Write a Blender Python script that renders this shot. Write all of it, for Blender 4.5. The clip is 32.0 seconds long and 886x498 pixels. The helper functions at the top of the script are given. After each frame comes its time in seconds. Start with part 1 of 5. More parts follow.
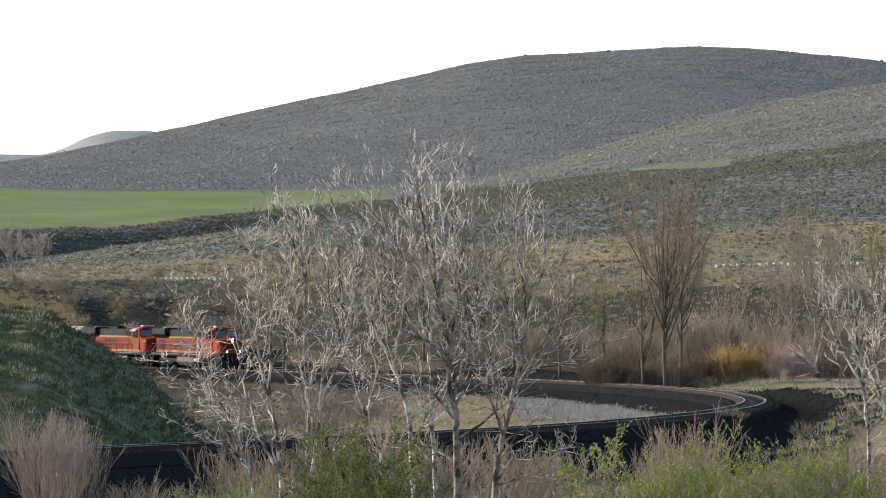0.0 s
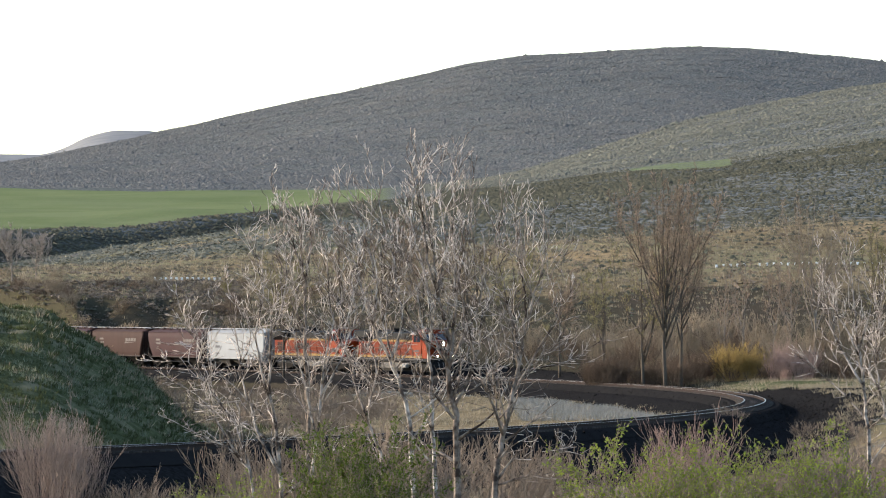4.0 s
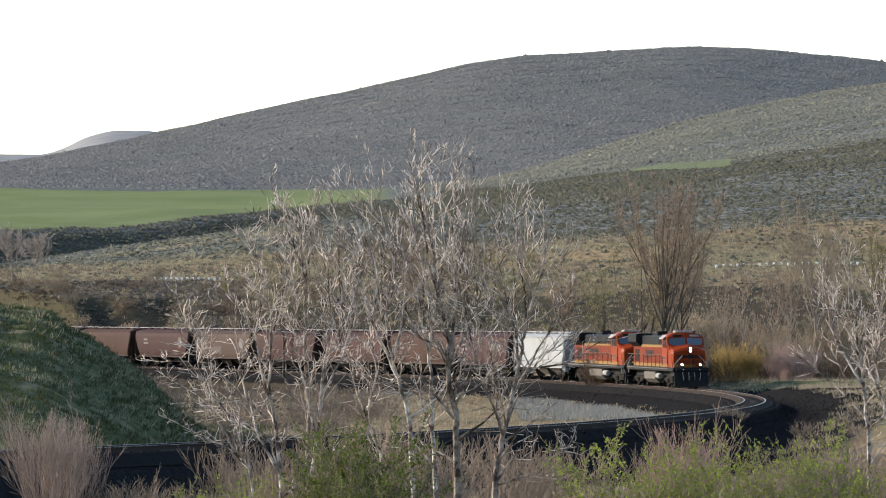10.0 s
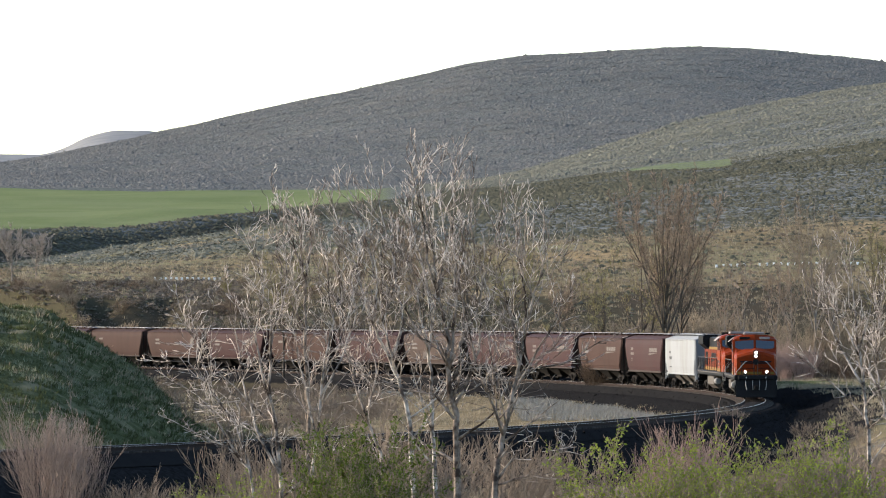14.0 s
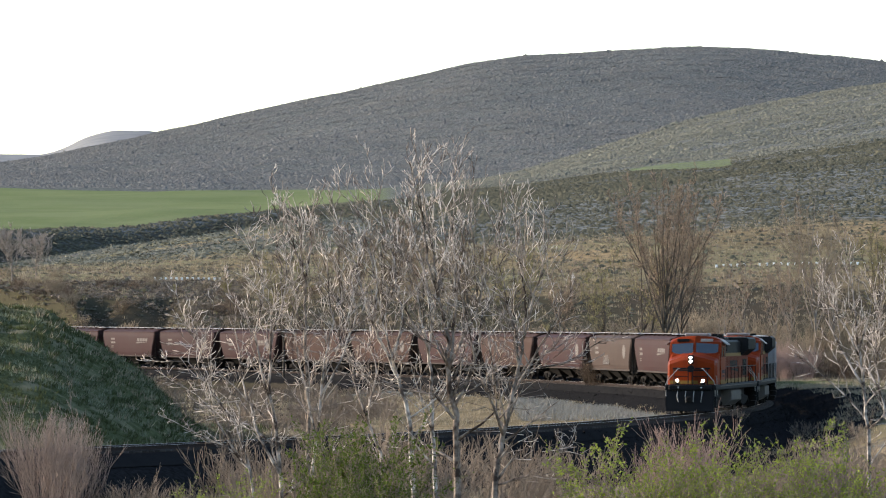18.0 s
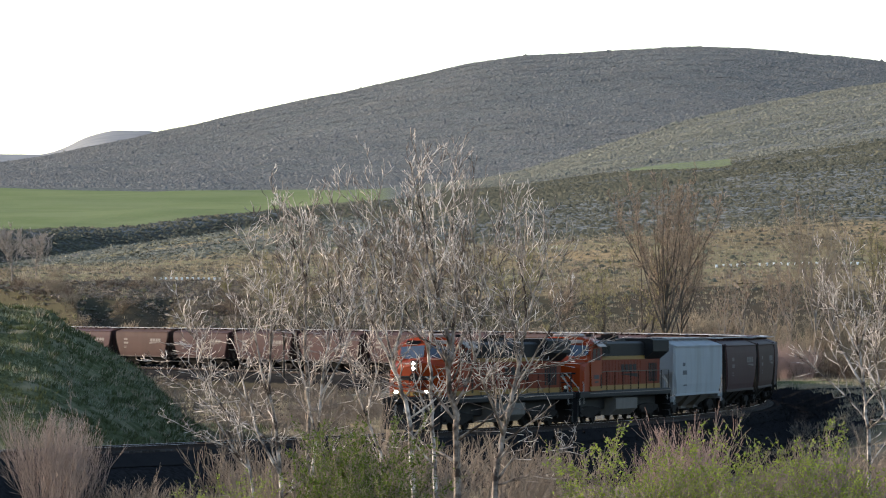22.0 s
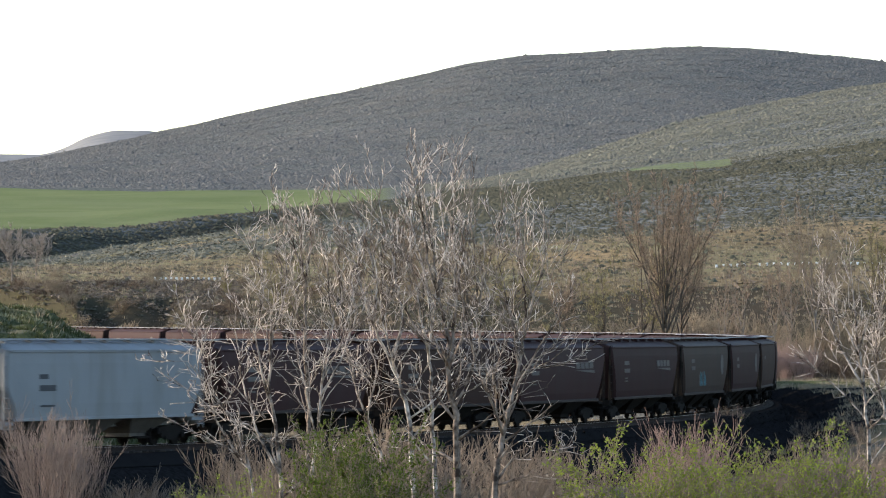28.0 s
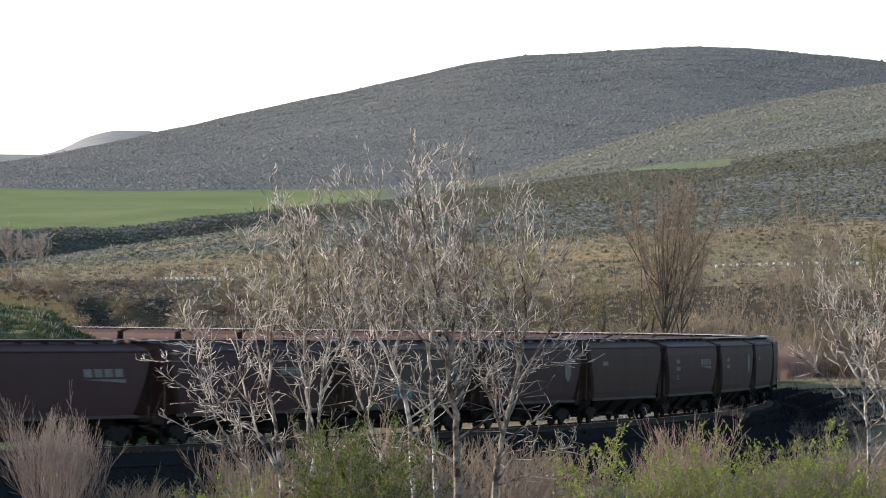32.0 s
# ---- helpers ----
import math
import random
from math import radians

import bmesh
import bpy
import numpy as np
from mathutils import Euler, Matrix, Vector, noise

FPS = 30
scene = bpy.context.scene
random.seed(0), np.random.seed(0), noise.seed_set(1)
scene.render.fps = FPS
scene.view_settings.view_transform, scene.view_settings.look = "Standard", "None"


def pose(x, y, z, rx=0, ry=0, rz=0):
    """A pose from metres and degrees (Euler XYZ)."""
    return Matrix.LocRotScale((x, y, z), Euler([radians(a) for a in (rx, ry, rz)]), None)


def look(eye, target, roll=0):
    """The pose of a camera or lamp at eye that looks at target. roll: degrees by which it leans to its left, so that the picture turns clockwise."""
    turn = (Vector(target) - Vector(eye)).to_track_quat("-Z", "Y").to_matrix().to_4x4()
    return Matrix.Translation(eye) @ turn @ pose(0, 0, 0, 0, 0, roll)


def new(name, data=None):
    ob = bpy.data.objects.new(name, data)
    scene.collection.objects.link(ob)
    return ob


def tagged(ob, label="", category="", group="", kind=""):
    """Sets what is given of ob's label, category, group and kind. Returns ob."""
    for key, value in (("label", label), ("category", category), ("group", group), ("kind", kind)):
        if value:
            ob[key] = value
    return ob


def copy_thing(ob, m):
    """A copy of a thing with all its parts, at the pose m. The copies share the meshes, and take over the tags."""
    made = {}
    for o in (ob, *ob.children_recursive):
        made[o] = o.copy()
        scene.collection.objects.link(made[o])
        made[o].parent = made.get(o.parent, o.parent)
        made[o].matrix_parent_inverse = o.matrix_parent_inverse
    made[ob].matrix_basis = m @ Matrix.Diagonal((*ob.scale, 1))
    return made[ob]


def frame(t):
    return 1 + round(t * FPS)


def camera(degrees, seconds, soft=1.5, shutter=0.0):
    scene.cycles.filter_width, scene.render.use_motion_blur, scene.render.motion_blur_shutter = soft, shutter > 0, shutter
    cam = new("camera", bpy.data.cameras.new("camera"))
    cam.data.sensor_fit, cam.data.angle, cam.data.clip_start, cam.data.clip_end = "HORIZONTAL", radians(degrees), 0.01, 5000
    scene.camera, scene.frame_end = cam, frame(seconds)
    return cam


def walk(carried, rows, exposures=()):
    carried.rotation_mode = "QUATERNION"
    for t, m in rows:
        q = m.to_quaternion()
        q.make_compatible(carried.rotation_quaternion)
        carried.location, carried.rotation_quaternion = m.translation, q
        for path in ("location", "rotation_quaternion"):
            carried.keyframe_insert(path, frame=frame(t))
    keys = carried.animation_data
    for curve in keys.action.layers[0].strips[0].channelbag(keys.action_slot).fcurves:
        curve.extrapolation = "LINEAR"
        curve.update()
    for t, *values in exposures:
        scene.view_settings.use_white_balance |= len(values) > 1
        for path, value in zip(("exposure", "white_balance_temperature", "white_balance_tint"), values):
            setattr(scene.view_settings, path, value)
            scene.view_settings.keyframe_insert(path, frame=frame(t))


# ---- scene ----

# ---------------------------------------------------------------- camera
EYE = (0.0, 0.0, 5.774)
STAND = pose(*EYE, 90.82, 0, 0)
cam = camera(10.53, 32.0, soft=1.1, shutter=0.5)
walk(cam, [(0, STAND), (32, STAND)], [(0, 1.4), (32, 1.4)])

# ---------------------------------------------------------------- light
SUN_AZ, SUN_EL = radians(-71), radians(19)      # azimuth from +y, to the right positive
world = bpy.data.worlds.new("sky")
scene.world = world
world.use_nodes = True
wn = world.node_tree.nodes
sky = wn.new("ShaderNodeTexSky")
sky.sky_type = "NISHITA"
sky.sun_disc = False
sky.sun_elevation, sky.sun_rotation = SUN_EL, SUN_AZ
sky.air_density, sky.dust_density, sky.ozone_density = 1.0, 0.7, 1.5
wn["Background"].inputs["Strength"].default_value = 0.17
world.node_tree.links.new(sky.outputs[0], wn["Background"].inputs["Color"])
sun = new("sun", bpy.data.lights.new("sun", "SUN"))
sun.data.energy, sun.data.angle, sun.data.color = 4.1, radians(0.6), (1.0, 0.885, 0.75)
sun_to = Vector((math.sin(SUN_AZ) * math.cos(SUN_EL), math.cos(SUN_AZ) * math.cos(SUN_EL), math.sin(SUN_EL)))
sun.matrix_world = look(tuple(sun_to * 50), (0, 0, 0))


# ---------------------------------------------------------------- materials
def link(m, a, b):
    m.node_tree.links.new(a, b)


def mat(name, c1, c2=None, rough=0.8, metal=0.0, scale=3.0, fine=40.0, bump=0.15, dist=0.02, stain=None, per="", spec=0.03, clear=0.0, vary=0.28, hard=0.0):
    """A painted or natural surface: two colours mixed at a coarse and a fine scale, an optional third as stains, and relief."""
    m = bpy.data.materials.new(name)
    m.use_nodes = True
    n = m.node_tree.nodes
    bsdf = n["Principled BSDF"]
    c2 = c2 or tuple(0.7 * c for c in c1)
    co = n.new("ShaderNodeTexCoord")
    big, small = n.new("ShaderNodeTexNoise"), n.new("ShaderNodeTexNoise")
    big.inputs["Scale"].default_value, small.inputs["Scale"].default_value = scale, fine
    big.inputs["Detail"].default_value = small.inputs["Detail"].default_value = 5
    for t in (big, small):
        link(m, co.outputs["Object"], t.inputs["Vector"])
    add = n.new("ShaderNodeMath")
    add.operation = "MULTIPLY_ADD"
    add.inputs[1].default_value = 0.45
    link(m, small.outputs["Fac"], add.inputs[0])
    half = n.new("ShaderNodeMath")
    half.operation = "MULTIPLY_ADD"
    half.inputs[1].default_value, half.inputs[2].default_value = 1.1, -0.28
    link(m, big.outputs["Fac"], half.inputs[0])
    link(m, half.outputs[0], add.inputs[2])
    add.use_clamp = True
    blend = add.outputs[0]
    if hard:
        edge = n.new("ShaderNodeMapRange")
        edge.inputs["From Min"].default_value, edge.inputs["From Max"].default_value = 0.5 - hard, 0.5 + hard
        link(m, blend, edge.inputs["Value"])
        blend = edge.outputs[0]
    mix = n.new("ShaderNodeMix")
    mix.data_type = "RGBA"
    mix.inputs["A"].default_value, mix.inputs["B"].default_value = (*c1, 1), (*c2, 1)
    link(m, blend, mix.inputs["Factor"])
    out = mix.outputs["Result"]
    if stain:
        st = n.new("ShaderNodeTexNoise")
        st.inputs["Scale"].default_value, st.inputs["Detail"].default_value = scale * 0.6, 8
        mp = n.new("ShaderNodeMapping")
        mp.inputs["Scale"].default_value = (2.5, 2.5, 0.5)
        link(m, co.outputs["Object"], mp.inputs["Vector"])
        link(m, mp.outputs[0], st.inputs["Vector"])
        ramp = n.new("ShaderNodeMapRange")
        ramp.inputs["From Min"].default_value, ramp.inputs["From Max"].default_value = 0.5, 0.75
        ramp.inputs["To Max"].default_value = 0.7
        link(m, st.outputs["Fac"], ramp.inputs["Value"])
        mix2 = n.new("ShaderNodeMix")
        mix2.data_type = "RGBA"
        mix2.inputs["B"].default_value = (*stain, 1)
        link(m, ramp.outputs[0], mix2.inputs["Factor"])
        link(m, out, mix2.inputs["A"])
        out = mix2.outputs["Result"]
    if per:
        src = n.new("ShaderNodeObjectInfo").outputs["Random"] if per == "object" else n.new("ShaderNodeNewGeometry").outputs["Random Per Island"]
        hsv = n.new("ShaderNodeHueSaturation")
        mr = n.new("ShaderNodeMapRange")
        mr.inputs["To Min"].default_value, mr.inputs["To Max"].default_value = 1 - vary, 1 + vary
        link(m, src, mr.inputs["Value"])
        link(m, mr.outputs[0], hsv.inputs["Value"])
        link(m, out, hsv.inputs["Color"])
        out = hsv.outputs["Color"]
    link(m, out, bsdf.inputs["Base Color"])
    bsdf.inputs["Roughness"].default_value, bsdf.inputs["Metallic"].default_value = rough, metal
    bsdf.inputs["Specular IOR Level"].default_value = spec
    bsdf.inputs["Coat Weight"].default_value = clear
    if bump:
        bp = n.new("ShaderNodeBump")
        bp.inputs["Strength"].default_value, bp.inputs["Distance"].default_value = bump, dist
        link(m, small.outputs["Fac"], bp.inputs["Height"])
        link(m, bp.outputs[0], bsdf.inputs["Normal"])
    return m


def glow(name, color, strength):
    m = bpy.data.materials.new(name)
    m.use_nodes = True
    b = m.node_tree.nodes["Principled BSDF"]
    b.inputs["Base Color"].default_value = (*color, 1)
    b.inputs["Emission Color"].default_value = (*color, 1)
    b.inputs["Emission Strength"].default_value = strength
    return m


M_RAIL = mat("rusty_rail_steel", (0.036, 0.026, 0.022), (0.022, 0.017, 0.015), 0.9, 0, 2, 60, 0.05)
M_RAIL_TOP = mat("polished_rail_head", (0.34, 0.325, 0.31), (0.22, 0.21, 0.2), 0.4, 0.85, 2, 60, 0.03)
M_TIE = mat("old_tie_wood", (0.026, 0.022, 0.02), (0.046, 0.04, 0.036), 0.95, 0, 1, 20, 0.3, per="island")
M_BALLAST = mat("dark_ballast", (0.009, 0.0088, 0.009), (0.0175, 0.0168, 0.0168), 1.0, 0, 0.6, 9, 0.8, 0.06, spec=0.0)
M_STONE = mat("broken_stone", (0.0165, 0.016, 0.016), (0.009, 0.0088, 0.0088), 0.95, 0, 1, 9, 0, per="island", spec=0.0)
M_BARK = mat("pale_alder_bark", (0.4264, 0.3608, 0.3075), (0.0451, 0.0328, 0.0262), 0.6, 0, 1.6, 6, 0.4, spec=0.1, hard=0.11)
M_BARK_WHITE = mat("white_poplar_bark", (0.5400, 0.4860, 0.4320), (0.0900, 0.0684, 0.0558), 0.8, 0, 1.6, 6, 0.4, hard=0.12)
M_BARK_TAN = mat("tan_poplar_bark", (0.27, 0.22, 0.18), (0.13, 0.105, 0.085), 0.85, 0, 2, 7, 0.25)
M_BARK_DARK = mat("brown_bark", (0.30, 0.24, 0.195), (0.045, 0.033, 0.026), 0.9, 0, 1.6, 7, 0.3, hard=0.12)
M_TWIG = mat("grey_twigs", (0.56, 0.475, 0.405), (0.09, 0.066, 0.053), 0.6, 0, 1.3, 6, 0, spec=0.1, per="island", vary=0.4, hard=0.13)
M_BARK_GREY = mat("grey_brown_bark", (0.125, 0.10, 0.078), (0.05, 0.039, 0.031), 0.9, 0, 3, 25, 0.3)
M_TWIG_PALE = mat("pale_poplar_twigs", (0.42, 0.36, 0.31), (0.2, 0.165, 0.14), 0.85, 0, 2, 20, 0)
M_TWIG_BROWN = mat("brown_twigs", (0.1437, 0.1035, 0.0736), (0.0713, 0.0517, 0.0391), 0.85, 0, 2, 20, 0)
M_TWIG_RED = mat("reddish_willow_twigs", (0.3410, 0.2365, 0.1980), (0.1870, 0.1265, 0.1078), 0.8, 0, 2, 20, 0)
M_TWIG_CROWN = mat("tan_crown_twigs", (0.2903, 0.2133, 0.1512), (0.1620, 0.1148, 0.0837), 0.85, 0, 2, 20, 0)
M_TWIG_TAN = mat("tan_twigs", (0.2600, 0.2054, 0.1456), (0.1274, 0.0988, 0.0702), 0.8, 0, 2, 20, 0)
M_TWIG_WILLOW = mat("tan_willow_twigs", (0.29, 0.225, 0.19), (0.14, 0.105, 0.088), 0.8, 0, 2, 20, 0)
M_TWIG_DULL = mat("dull_grey_twigs", (0.2145, 0.1690, 0.1300), (0.1105, 0.0858, 0.0676), 0.85, 0, 2, 20, 0)
M_TWIG_OLIVE = mat("olive_budding_twigs", (0.2500, 0.2125, 0.1025), (0.1500, 0.1250, 0.0688), 0.85, 0, 2, 20, 0)
M_TWIG_YELLOW = mat("yellow_willow_twigs", (0.3335, 0.2300, 0.0713), (0.1955, 0.1380, 0.0690), 0.8, 0, 2, 20, 0)
M_LEAF = mat("young_leaves", (0.0460, 0.0690, 0.0115), (0.0978, 0.1207, 0.0253), 0.6, 0, 2, 9, 0, per="island")
M_DRY = mat("dry_grass_blades", (0.2760, 0.2340, 0.1680), (0.1620, 0.1296, 0.0840), 0.9, 0, 1, 9, 0, per="island")
M_GREEN = mat("spring_grass_blades", (0.0331, 0.0425, 0.0170), (0.0690, 0.0748, 0.0340), 0.85, 0, 0.4, 9, 0, per="island")
M_REED = mat("pale_dead_reeds", (0.27, 0.26, 0.235), (0.16, 0.15, 0.13), 0.9, 0, 1, 9, 0, per="island")
M_DRY_GREEN = mat("greyish_dry_grass", (0.1748, 0.1840, 0.1242), (0.1058, 0.1150, 0.0736), 0.9, 0, 1, 9, 0, per="island")
# one sagebrush in two tones: slope shade in the first, sunlight in the second
M_SAGE_SHADED = mat("sagebrush", (0.0967, 0.0894, 0.0608), (0.0502, 0.0473, 0.0320), 0.95, 0, 0.02, 0.6, 0, per="island", vary=0.22)
M_SAGE_LIT = mat("pale_sagebrush", (0.1550, 0.1474, 0.1135), (0.0979, 0.0941, 0.0725), 0.95, 0, 0.02, 0.6, 0, per="island", vary=0.18)
# sagebrush of the great hill, greyed in its colour for distance haze
M_SAGE_HILL = mat("silvery_hill_sagebrush", (0.1349, 0.1298, 0.1200), (0.0874, 0.0847, 0.0794), 0.95, 0, 0.01, 0.3, 0, per="island", vary=0.2)


def ground_material():
    m = bpy.data.materials.new("valley_ground")
    m.use_nodes = True
    n = m.node_tree.nodes
    bsdf = n["Principled BSDF"]
    pos = n.new("ShaderNodeNewGeometry").outputs["Position"]

    def noise_at(scale, detail=6):
        t = n.new("ShaderNodeTexNoise")
        t.inputs["Scale"].default_value, t.inputs["Detail"].default_value = scale, detail
        link(m, pos, t.inputs["Vector"])
        return t.outputs["Fac"]

    coarse, mid, fine = noise_at(0.035), noise_at(0.5), noise_at(5.0)

    def two(a, b, fac):
        x = n.new("ShaderNodeMix")
        x.data_type = "RGBA"
        for k, c in (("A", a), ("B", b)):
            if isinstance(c, tuple):
                x.inputs[k].default_value = (*c, 1)
            else:
                link(m, c, x.inputs[k])
        link(m, fac, x.inputs["Factor"])
        return x.outputs["Result"]

    def sharp(fac, lo, hi):
        r = n.new("ShaderNodeMapRange")
        r.inputs["From Min"].default_value, r.inputs["From Max"].default_value = lo, hi
        link(m, fac, r.inputs["Value"])
        return r.outputs[0]

    mid2, fine2, coarse2 = sharp(mid, 0.36, 0.64), sharp(fine, 0.35, 0.65), sharp(coarse, 0.36, 0.64)
    tuft = sharp(noise_at(0.8, 3), 0.4, 0.6)
    sage = two(two((0.040, 0.044, 0.042), (0.135, 0.137, 0.128), tuft), (0.108, 0.10, 0.088), sharp(coarse, 0.5, 0.8))
    dry = two(two((0.125, 0.095, 0.057), (0.215, 0.162, 0.098), mid2), (0.095, 0.077, 0.047), coarse2)
    field = two(two((0.102, 0.124, 0.056), (0.126, 0.144, 0.072), coarse2), (0.128, 0.134, 0.068), sharp(mid, 0.5, 0.8))
    lush = two(two((0.036, 0.044, 0.020), (0.075, 0.078, 0.040), fine2), (0.125, 0.115, 0.072), sharp(mid, 0.5, 0.66))
    # leaf litter, and the painted shade of the scarp below the field
    litter_shade = two(two((0.032, 0.026, 0.020), (0.066, 0.053, 0.040), fine2), (0.046, 0.041, 0.026), coarse2)
    slope = two(two((0.165, 0.142, 0.082), (0.115, 0.108, 0.066), mid2), (0.225, 0.16, 0.092), sharp(coarse, 0.5, 0.66))
    # distance haze of the farthest hills, painted as a pale grey ground colour
    far_haze = two((0.15, 0.15, 0.15), (0.19, 0.188, 0.185), coarse2)
    cinder = two((0.0075, 0.0075, 0.0078), (0.0165, 0.0158, 0.016), fine2)
    zone = n.new("ShaderNodeVertexColor")
    zone.layer_name = "zone"
    sep = n.new("ShaderNodeSeparateColor")
    link(m, zone.outputs["Color"], sep.inputs[0])
    zone2 = n.new("ShaderNodeVertexColor")
    zone2.layer_name = "zone_more"
    sep2 = n.new("ShaderNodeSeparateColor")
    link(m, zone2.outputs["Color"], sep2.inputs[0])

    def ragged(w):
        a = n.new("ShaderNodeMath")
        a.operation = "MULTIPLY_ADD"
        a.inputs[1].default_value = 1.0
        link(m, w, a.inputs[0])
        s = n.new("ShaderNodeMath")
        s.operation = "MULTIPLY_ADD"
        s.inputs[1].default_value, s.inputs[2].default_value = 0.7, -0.35
        link(m, mid, s.inputs[0])
        link(m, s.outputs[0], a.inputs[2])
        return sharp(a.outputs[0], 0.35, 0.65)

    col = two(sage, dry, ragged(sep.outputs[1]))
    col = two(col, slope, ragged(sep2.outputs[2]))
    col = two(col, far_haze, sharp(zone2.outputs["Alpha"], 0.3, 0.7))
    col = two(col, litter_shade, ragged(sep2.outputs[1]))
    col = two(col, field, ragged(sep.outputs[0]))
    col = two(col, lush, ragged(sep2.outputs[0]))
    col = two(col, cinder, ragged(sep.outputs[2]))
    link(m, col, bsdf.inputs["Base Color"])
    bsdf.inputs["Roughness"].default_value = 0.95
    bsdf.inputs["Specular IOR Level"].default_value = 0.0
    bp = n.new("ShaderNodeBump")
    bp.inputs["Strength"].default_value, bp.inputs["Distance"].default_value = 0.6, 0.35
    link(m, mid, bp.inputs["Height"])
    link(m, bp.outputs[0], bsdf.inputs["Normal"])
    return m


def see_through(m, share=0.45):
    """Thin leaves and blades let part of the light through."""
    n = m.node_tree.nodes
    b, out = n["Principled BSDF"], n["Material Output"]
    t, mix = n.new("ShaderNodeBsdfTranslucent"), n.new("ShaderNodeMixShader")
    link(m, b.inputs["Base Color"].links[0].from_socket, t.inputs["Color"])
    mix.inputs[0].default_value = share
    link(m, b.outputs[0], mix.inputs[1])
    link(m, t.outputs[0], mix.inputs[2])
    link(m, mix.outputs[0], out.inputs["Surface"])
    return m


M_LEAF_BRIGHT = mat("bright_young_leaves", (0.1344, 0.1747, 0.0242), (0.2083, 0.2352, 0.0484), 0.6, 0, 2, 9, 0, per="island")
for m in (M_LEAF, M_LEAF_BRIGHT, M_DRY, M_GREEN, M_DRY_GREEN):
    see_through(m)
M_GROUND = ground_material()


# ---------------------------------------------------------------- mesh helpers
def fast_mesh(name, verts, faces, material=None, smooth=False):
    """A mesh from arrays: verts (n, 3) and faces (m, k)."""
    verts, faces = np.asarray(verts, np.float32), np.asarray(faces, np.int32)
    me = bpy.data.meshes.new(name)
    k = faces.shape[1]
    me.vertices.add(len(verts))
    me.vertices.foreach_set("co", verts.ravel())
    me.loops.add(faces.size)
    me.loops.foreach_set("vertex_index", faces.ravel())
    me.polygons.add(len(faces))
    me.polygons.foreach_set("loop_start", np.arange(0, faces.size, k, dtype=np.int32))
    if smooth:
        me.polygons.foreach_set("use_smooth", np.ones(len(faces), bool))
    me.update(calc_edges=True)
    if material:
        me.materials.append(material)
    return me


class Geo:
    """Collects the faces of one mesh."""

    def __init__(self):
        self.v, self.f = [], []

    def add(self, verts, faces):
        k = len(self.v)
        self.v += [tuple(p) for p in verts]
        self.f += [tuple(i + k for i in q) for q in faces]
        return self

    def rings(self, rings, caps=True, closed=True):
        n = len(rings[0])
        faces = []
        for i in range(len(rings) - 1):
            for j in range(n if closed else n - 1):
                a, b = i * n + j, i * n + (j + 1) % n
                faces.append((a, b, b + n, a + n))
        if caps:
            faces += [tuple(range(n - 1, -1, -1)), tuple(range((len(rings) - 1) * n, len(rings) * n))]
        return self.add([p for r in rings for p in r], faces)

    def box(self, x0, x1, y0, y1, z0, z1, c=0.0):
        """A box; c cuts its corners along x and at its ends."""
        c = min(c, 0.45 * min(x1 - x0, y1 - y0, z1 - z0))
        if c <= 0:
            ring = lambda x: [(x, y0, z0), (x, y1, z0), (x, y1, z1), (x, y0, z1)]
            return self.rings([ring(x0), ring(x1)])

        def ring(x, k):
            a, b, d, e = y0 + k, y1 - k, z0 + k, z1 - k
            return [(x, a + c, d), (x, b - c, d), (x, b, d + c), (x, b, e - c), (x, b - c, e), (x, a + c, e), (x, a, e - c), (x, a, d + c)]
        return self.rings([ring(x0, c), ring(x0 + c, 0), ring(x1 - c, 0), ring(x1, c)])

    def prism(self, outline, y0, y1):
        """An outline in x and z drawn out along y."""
        return self.rings([[(x, y, z) for x, z in outline] for y in (y0, y1)])

    def tube(self, pts, r, n=6, caps=True):
        pts = [Vector(p) for p in pts]
        rr = r if isinstance(r, (list, tuple)) else [r] * len(pts)
        rings = []
        for i, p in enumerate(pts):
            d = (pts[min(i + 1, len(pts) - 1)] - pts[max(i - 1, 0)]).normalized()
            a = d.cross(Vector((0, 0, 1)) if abs(d.z) < 0.9 else Vector((1, 0, 0))).normalized()
            b = d.cross(a)
            rings.append([tuple(p + rr[i] * (math.cos(t) * a + math.sin(t) * b)) for t in (2 * math.pi * k / n for k in range(n))])
        return self.rings(rings, caps)

    def mesh(self, name, material, smooth=False):
        me = bpy.data.meshes.new(name)
        me.from_pydata(self.v, [], self.f)
        if smooth:
            me.polygons.foreach_set("use_smooth", np.ones(len(me.polygons), bool))
        bm = bmesh.new()
        bm.from_mesh(me)
        bmesh.ops.recalc_face_normals(bm, faces=bm.faces)
        bm.to_mesh(me)
        bm.free()
        me.materials.append(material)
        return me


def part(name, geo, material, parent, label="", smooth=False):
    me = geo if isinstance(geo, bpy.types.Mesh) else geo.mesh(name, material, smooth)
    ob = new(name, me)
    ob.parent = parent
    return tagged(ob, label)


# ---------------------------------------------------------------- the line
def line_path():
    """The centre of the track: straight, a curve to the right, then a slacker curve."""
    s = np.arange(-330.0, 640.0, 1.0)
    k = np.interp(s - 37.69, [0, 6.3, 153.95, 186.6], [0, 1 / 331.25, 1 / 331.25, 0.002708])
    zero = int(np.argmin(abs(s)))
    turn = np.cumsum(k)
    a = radians(-64.622) - (turn - turn[zero])
    x, y = np.cumsum(np.cos(a)), np.cumsum(np.sin(a))
    x, y = x - x[zero] - 25.998, y - y[zero] + 543.873
    q = np.clip(s, -200, 520) / 100
    return s, x, y, -0.249 * q + 0.092 * q * q, a


